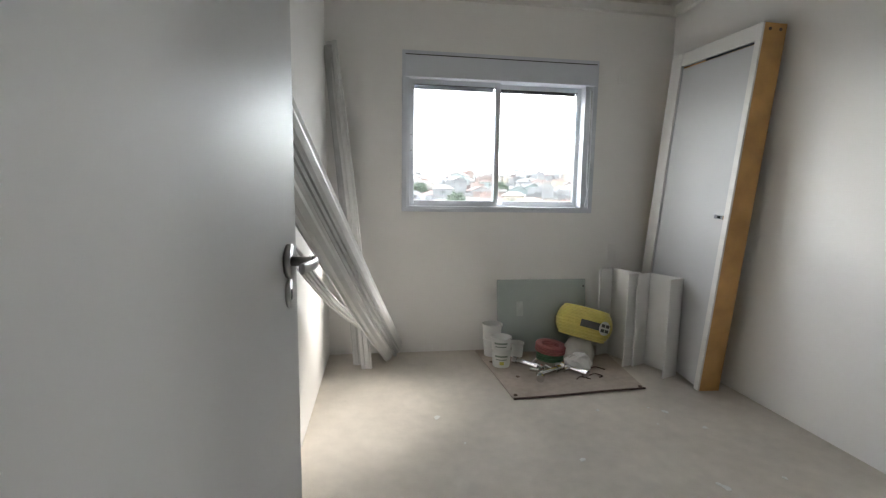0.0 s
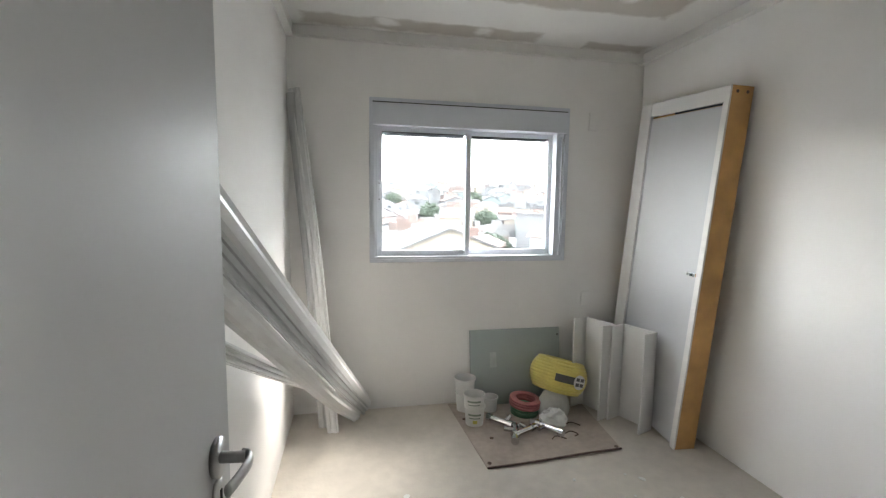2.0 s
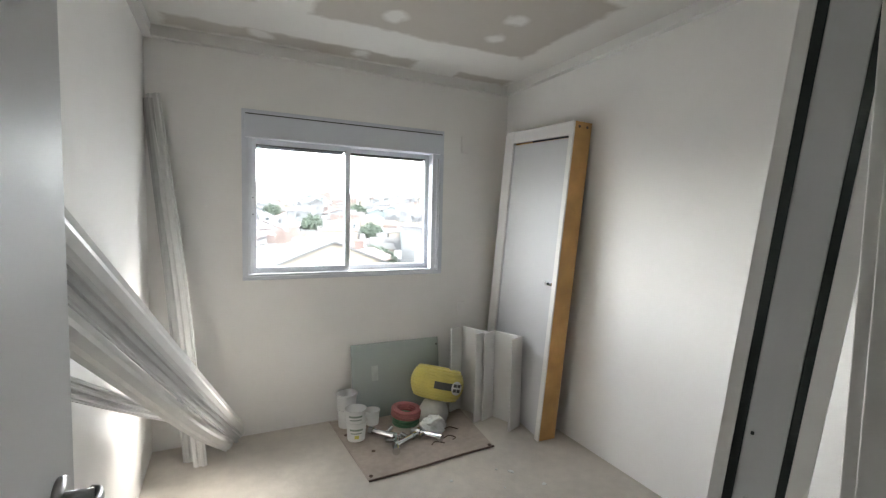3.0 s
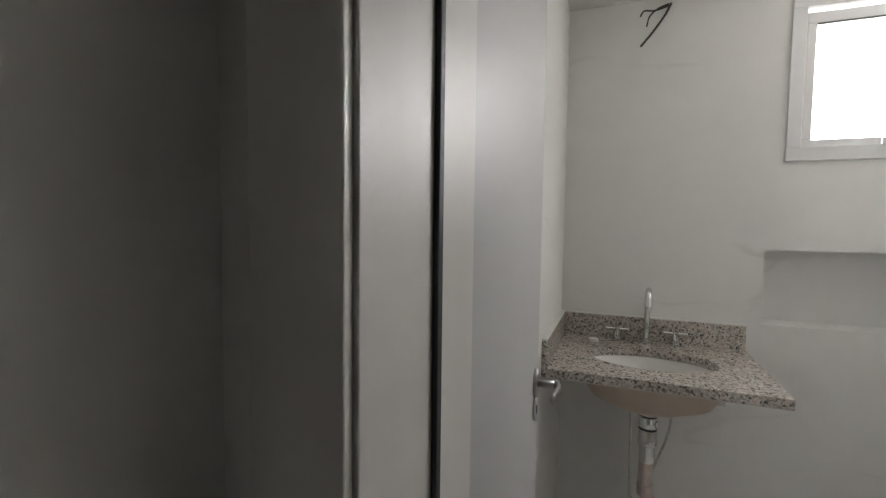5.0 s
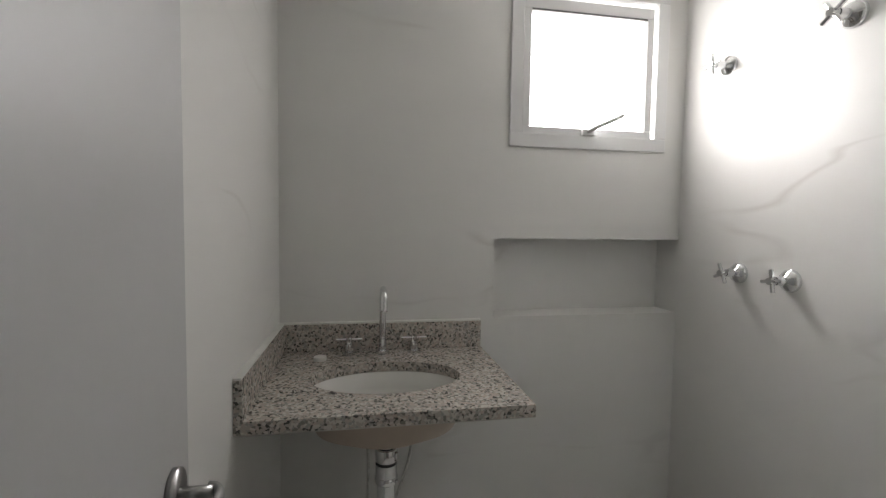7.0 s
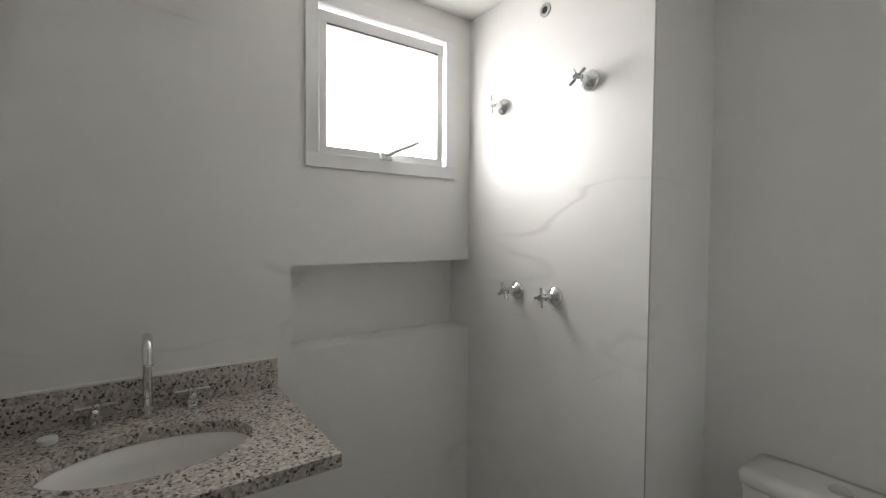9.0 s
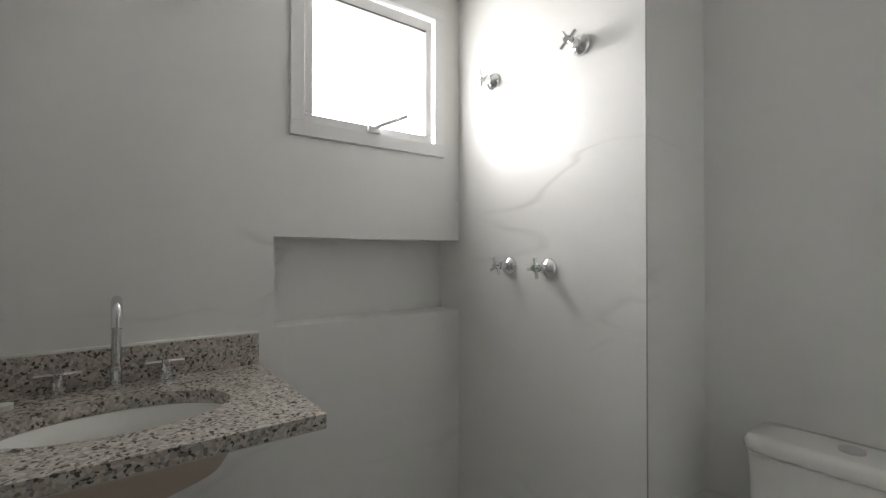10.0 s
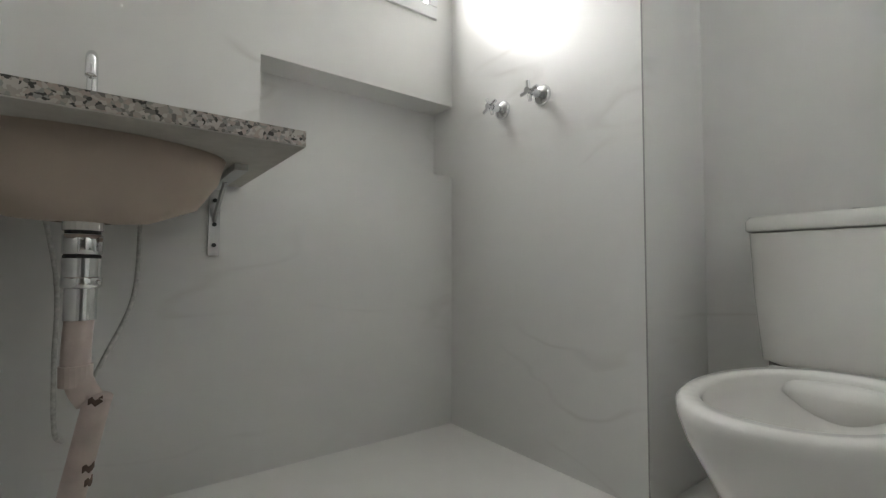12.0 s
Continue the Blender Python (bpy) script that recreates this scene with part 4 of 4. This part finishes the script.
sash = part("sash", boxes(
    ((S0, -1.475, 1.672), (S1, -0.955, 1.709)), ((S0, -1.475, 2.130), (S1, -0.955, 2.170)),
    ((S0, -0.985, 1.709), (S1, -0.955, 2.130)), ((S0, -1.475, 1.709), (S1, -1.446, 2.130)), bevel=0.003), ALU_BATH, bw)
pane = part("pane", boxes(((TX1 + 0.012, -1.455, 1.705), (TX1 + 0.018, -0.982, 2.14))), FROSTED, sash)
part("pane_seal", boxes(((S0 - 0.001, -1.446, 2.124), (S0 + 0.004, -0.985, 2.130))), DARK, sash)
part("latch_base", boxes(((S0 - 0.018, -1.235, 1.68), (S0, -1.185, 1.705)), bevel=0.003), ALU_BATH, sash)
bm = bmesh.new()
tube(bm, bent([(S0 - 0.012, -1.205, 1.695), (S0 - 0.035, -1.23, 1.708), (S0 - 0.05, -1.275, 1.728), (S0 - 0.055, -1.325, 1.752)], 5), 0.0075, 8)
part("latch_lever", bm, ALU_BATH, sash, "white lever handle", True)

# wires from the wall
for k, pts in enumerate(([(2.55, -0.50, 2.28), (2.51, -0.475, 2.22), (2.49, -0.43, 2.15), (2.485, -0.39, 2.10)], [(2.55, -0.49, 2.28), (2.51, -0.45, 2.25), (2.50, -0.42, 2.22), (2.495, -0.41, 2.18)], [(2.55, -0.50, 2.275), (2.5, -0.44, 2.24), (2.49, -0.40, 2.24), (2.49, -0.385, 2.22)])):
    bm = bmesh.new()
    tube(bm, bent(pts, 6), 0.0032 if k else 0.0045, 6)
    tagged(part("electrical_wire", bm, WIRE, smooth=True), "loose dark electrical wire hanging from the tiled wall", "wire", "loose wires")

# toilet
wc = thing("toilet", "white ceramic close-coupled toilet without a seat", "toilet", pose(1.355, -1.97, 0.006))
bm = bmesh.new()


def loft(bm, levels, seg=40):
    rings = []
    for z, cx, cy, a, b, p in levels:
        ring = []
        for k in range(seg):
            g = 2 * math.pi * k / seg
            c, s = math.cos(g), math.sin(g)
            ring.append(bm.verts.new((cx + a * math.copysign(abs(c) ** p, c), cy + b * math.copysign(abs(s) ** p, s), z)))
        rings.append(ring)
    for q, r in zip(rings, rings[1:]):
        for k in range(seg):
            bm.faces.new((q[k], q[(k + 1) % seg], r[(k + 1) % seg], r[k]))
    return rings


r = loft(bm, [(0.385, 0, 0.085, 0.165, 0.075, 0.35), (0.395, 0, 0.085, 0.185, 0.08, 0.3), (0.55, 0, 0.085, 0.197, 0.083, 0.26), (0.705, 0, 0.085, 0.203, 0.085, 0.24), (0.71, 0, 0.085, 0.203, 0.085, 0.24)])
cap(bm, r[0][::-1])
cap(bm, r[-1])
part("tank", bm, CERAMIC, wc, smooth=True)
bm = bmesh.new()
r = loft(bm, [(0.714, 0, 0.087, 0.205, 0.087, 0.24), (0.718, 0, 0.087, 0.210, 0.091, 0.24), (0.742, 0, 0.087, 0.210, 0.091, 0.24), (0.752, 0, 0.087, 0.203, 0.085, 0.26), (0.754, 0, 0.087, 0.15, 0.06, 0.4)])
cap(bm, r[0][::-1])
cap(bm, r[-1])
lid = part("tank_lid", bm, CERAMIC, wc, smooth=True)
part("flush_button", rods(((0, 0.087, 0.752), (0, 0.087, 0.760), 0.026)), CHROME, lid, "chrome flush button")
bm = bmesh.new()
r = loft(bm, [(0.0, 0, 0.36, 0.11, 0.20, 0.8), (0.03, 0, 0.36, 0.105, 0.195, 0.8), (0.14, 0, 0.38, 0.10, 0.20, 0.85), (0.24, 0, 0.45, 0.13, 0.25, 0.9), (0.33, 0, 0.48, 0.170, 0.275, 0.95), (0.375, 0, 0.485, 0.184, 0.285, 0.95), (0.392, 0, 0.485, 0.184, 0.285, 0.95), (0.40, 0, 0.485, 0.176, 0.277, 0.95),
          (0.401, 0, 0.495, 0.15, 0.235, 0.95), (0.392, 0, 0.495, 0.143, 0.226, 0.95), (0.365, 0, 0.495, 0.145, 0.23, 0.95), (0.30, 0, 0.49, 0.12, 0.18, 1), (0.22, 0, 0.46, 0.08, 0.11, 1), (0.19, 0, 0.45, 0.05, 0.06, 1)])
cap(bm, r[0][::-1])
cap(bm, r[-1])
part("bowl", bm, CERAMIC, wc, smooth=True)
bm = bmesh.new()
r = loft(bm, [(0.30, 0, 0.17, 0.10, 0.13, 0.5), (0.36, 0, 0.17, 0.155, 0.15, 0.4), (0.378, 0, 0.16, 0.17, 0.15, 0.35), (0.384, 0, 0.16, 0.16, 0.14, 0.35)])
cap(bm, r[0][::-1])
cap(bm, r[-1])
part("seat_shelf", bm, CERAMIC, wc, smooth=True)
part("tank_gasket", boxes(((0.12, 0.12, 0.378), (0.165, 0.155, 0.395))), DARK, wc)

# ---- outside ----
def land(x, y):
    d = math.hypot(x, y)
    return -13 + min(max(0, d - 50), 290) * 0.088


GROUND = mat("dusty_ground", (0.12, 0.115, 0.105), 0.95, grain=0.3, amount=0.2, stain=0.05, stain_amount=0.2)
bm = bmesh.new()
rings = []
for d in (4, 20, 50, 90, 150, 220, 340, 900, 4000):
    rings.append([bm.verts.new((d * math.cos(2 * math.pi * k / 48), d * math.sin(2 * math.pi * k / 48), land(d, 0))) for k in range(48)])
for a, b in zip(rings, rings[1:]):
    for k in range(48):
        bm.faces.new((a[k], a[(k + 1) % 48], b[(k + 1) % 48], b[k]))
cap(bm, rings[0][::-1])
structure("ground", bm, GROUND, "dusty town ground rising to a low hill", "ground")
HW = [mat("house_wall_" + n, c, 0.85, grain=1.5, amount=0.06, stain=0.4, stain_amount=0.12) for n, c in (("white", (0.46, 0.46, 0.46)), ("cream", (0.44, 0.38, 0.31)), ("pink", (0.36, 0.29, 0.27)), ("grey", (0.24, 0.24, 0.24)), ("brick", (0.24, 0.18, 0.155)), ("green", (0.25, 0.29, 0.28)))]
HR = [mat("house_roof_" + n, c, 0.85, grain=3, amount=0.1, stain=0.5, stain_amount=0.2) for n, c in (("clay", (0.26, 0.19, 0.165)), ("cement", (0.15, 0.15, 0.15)), ("pale", (0.28, 0.27, 0.26)))]
PANE_DARK = mat("far_window", (0.05, 0.055, 0.06), 0.3)
LEAF = mat("foliage", (0.10, 0.125, 0.09), 0.8, grain=3, amount=0.3)
BARK = mat("bark", (0.12, 0.09, 0.06), 0.9, grain=8, amount=0.2)


def house(x, y, w, d, h, turn, wall, roof, kind, label, storeys):
    z = land(x, y)
    hs = thing("house" if kind != "tower" else "apartment_building", label, "house" if kind != "tower" else "building", pose(x, y, z, 0, 0, turn), "houses of the town")
    part("wall", boxes(((-w / 2, -d / 2, -2), (w / 2, d / 2, h))), wall, hs)
    bm = bmesh.new()
    if kind == "gable":
        e, rise = 0.35, w * 0.2
        pts = [(-w / 2 - e, h - 0.1), (0, h + rise), (w / 2 + e, h - 0.1), (w / 2 + e, h + 0.05), (0, h + rise + 0.17), (-w / 2 - e, h + 0.05)]
        a = [bm.verts.new((px, -d / 2 - e, pz)) for px, pz in pts]
        b = [bm.verts.new((px, d / 2 + e, pz)) for px, pz in pts]
        for k in range(6):
            bm.faces.new((a[k], a[(k + 1) % 6], b[(k + 1) % 6], b[k]))
        bm.faces.new(a[::-1])
        bm.faces.new(b)
        part("roof", bm, roof, hs)
        for yy in (-d / 2, d / 2 - 0.1):
            g = bmesh.new()
            q = [[g.verts.new((px, yy + o, pz)) for px, pz in ((-w / 2, h), (w / 2, h), (0, h + rise))] for o in (0, 0.1)]
            g.faces.new(q[0])
            g.faces.new(q[1][::-1])
            for k in range(3):
                g.faces.new((q[0][k], q[0][(k + 1) % 3], q[1][(k + 1) % 3], q[1][k]))
            part("gable", g, wall, hs)
    elif kind == "hip":
        e, rise = 0.4, min(w, d) * 0.2
        bot = [bm.verts.new(p) for p in ((-w / 2 - e, -d / 2 - e, h), (w / 2 + e, -d / 2 - e, h), (w / 2 + e, d / 2 + e, h), (-w / 2 - e, d / 2 + e, h))]
        r0, r1 = bm.verts.new((-w / 4, 0, h + rise)), bm.verts.new((w / 4, 0, h + rise))
        for f in ((bot[0], bot[1], r1, r0), (bot[2], bot[3], r0, r1), (bot[1], bot[2], r1), (bot[3], bot[0], r0), bot[::-1]):
            bm.faces.new(f)
        part("roof", bm, roof, hs)
    else:
        for lo, hi in (((-w / 2 - 0.15, -d / 2 - 0.15, h), (w / 2 + 0.15, d / 2 + 0.15, h + 0.2)), ((-w / 2, -d / 2, h + 0.2), (w / 2, -d / 2 + 0.15, h + 0.9)), ((w * 0.1, 0, h + 0.2), (w * 0.35, d * 0.25, h + 1.6))):
            box(bm, lo, hi)
        part("roof", bm, roof, hs)
    step = h / storeys
    for s in range(storeys):
        n = max(1, int(w / 3.2))
        for k in range(n):
            if random.random() < 0.15:
                continue
            cx = -w / 2 + w * (k + 0.5) / n
            part("window", boxes(((cx - 0.55, -d / 2 - 0.03, s * step + step * 0.38), (cx + 0.55, -d / 2 + 0.05, s * step + step * 0.75))), PANE_DARK, hs)
    return hs


random.seed(11)
LAB = {"gable": "small rendered house with a gabled roof", "hip": "small rendered house with a hipped tile roof", "flat": "flat-roofed rendered town house", "tower": "pale multi-storey apartment block on the skyline"}
house(6.6, 37.0, 9.5, 9, 10.6, 2, HW[1], HR[1], "gable", "cream house with a wide grey gabled roof", 4)
house(21.5, 42.0, 8, 8, 11.4, -24, HW[0], HR[0], "hip", "white two-storey house with clay tile roof", 4)
house(24.5, 52.0, 7, 7, 12.5, 10, HW[3], HR[1], "flat", LAB["flat"], 4)
for ring, (d0, n) in enumerate(((52, 8), (60, 10), (70, 13), (82, 15), (95, 18), (110, 20), (127, 22), (146, 24), (168, 27), (193, 29), (222, 32), (255, 34), (290, 36))):
    for k in range(n):
        a = radians(-11 + 49 * (k + random.uniform(0.1, 0.9)) / n)
        d = d0 * random.uniform(0.95, 1.05)
        x, y = d * math.sin(a), d * math.cos(a)
        if math.hypot(x - 21.5, y - 42) < 10 or math.hypot(x - 6.6, y - 37) < 13 or math.hypot(x - 24.5, y - 52) < 9:
            continue
        kind = random.choice(("gable", "hip", "flat", "flat", "gable"))
        st = random.choice((1, 2, 2, 2, 3))
        extra = 4.0 if d < 66 else 0.0
        house(x, y, random.uniform(4.5, 8), random.uniform(5, 8), st * 2.5 + extra, random.uniform(-40, 40), random.choice(HW + HW[:1] * 3 + HW[3:4] * 2), random.choice(HR), kind, LAB[kind], st + (1 if extra else 0))
for a, d, st in ((-1.5, 290, 5), (2.5, 420, 5), (9, 430, 6), (11, 390, 4), (23, 300, 9), (26, 410, 8), (17, 400, 3)):
    a = radians(a)
    house(d * math.sin(a), d * math.cos(a), 15, 12, st * 2.9, random.uniform(-20, 20), HW[0], HR[1], "tower", LAB["tower"], st)


def tree(x, y, h):
    z = land(x, y)
    t = thing("tree", "leafy green street tree between the houses", "tree", pose(x, y, z), "trees of the town")
    bm = bmesh.new()
    rod(bm, (0, 0, -0.5), (0.1, 0, h * 0.55), 0.22, 0.1, 10)
    for k in range(5):
        g = k * 1.26
        rod(bm, (0.05, 0, h * 0.45), (math.cos(g) * h * 0.25, math.sin(g) * h * 0.25, h * 0.75), 0.09, 0.03, 6)
    part("trunk", bm, BARK, t)
    bm = bmesh.new()
    for k in range(420):
        v = Vector((random.gauss(0, 1), random.gauss(0, 1), random.gauss(0, 0.8))).normalized() * random.uniform(0.55, 1.0)
        v *= 1 + 0.4 * noise.noise(v * 2.1 + Vector((x, y, 0)))
        c = Vector((v.x * h * 0.33, v.y * h * 0.33, h * 0.75 + v.z * h * 0.28))
        s = h * 0.05
        m = Matrix.LocRotScale(c, Euler((random.uniform(0, 6), random.uniform(0, 6), 0)), (s, s, s * 0.4))
        bmesh.ops.create_icosphere(bm, subdivisions=1, radius=1, matrix=m)
    part("crown", bm, LEAF, t)


for x, y, h in ((0.8, 46, 8), (-0.5, 52, 8), (-3.5, 60, 7), (16.5, 55, 9.5), (18, 60, 9), (9.0, 95, 6), (-6, 90, 7), (20, 120, 8), (3, 110, 7), (30, 100, 8), (14, 160, 8), (40, 150, 9), (1, 190, 8)):
    tree(x, y, h)
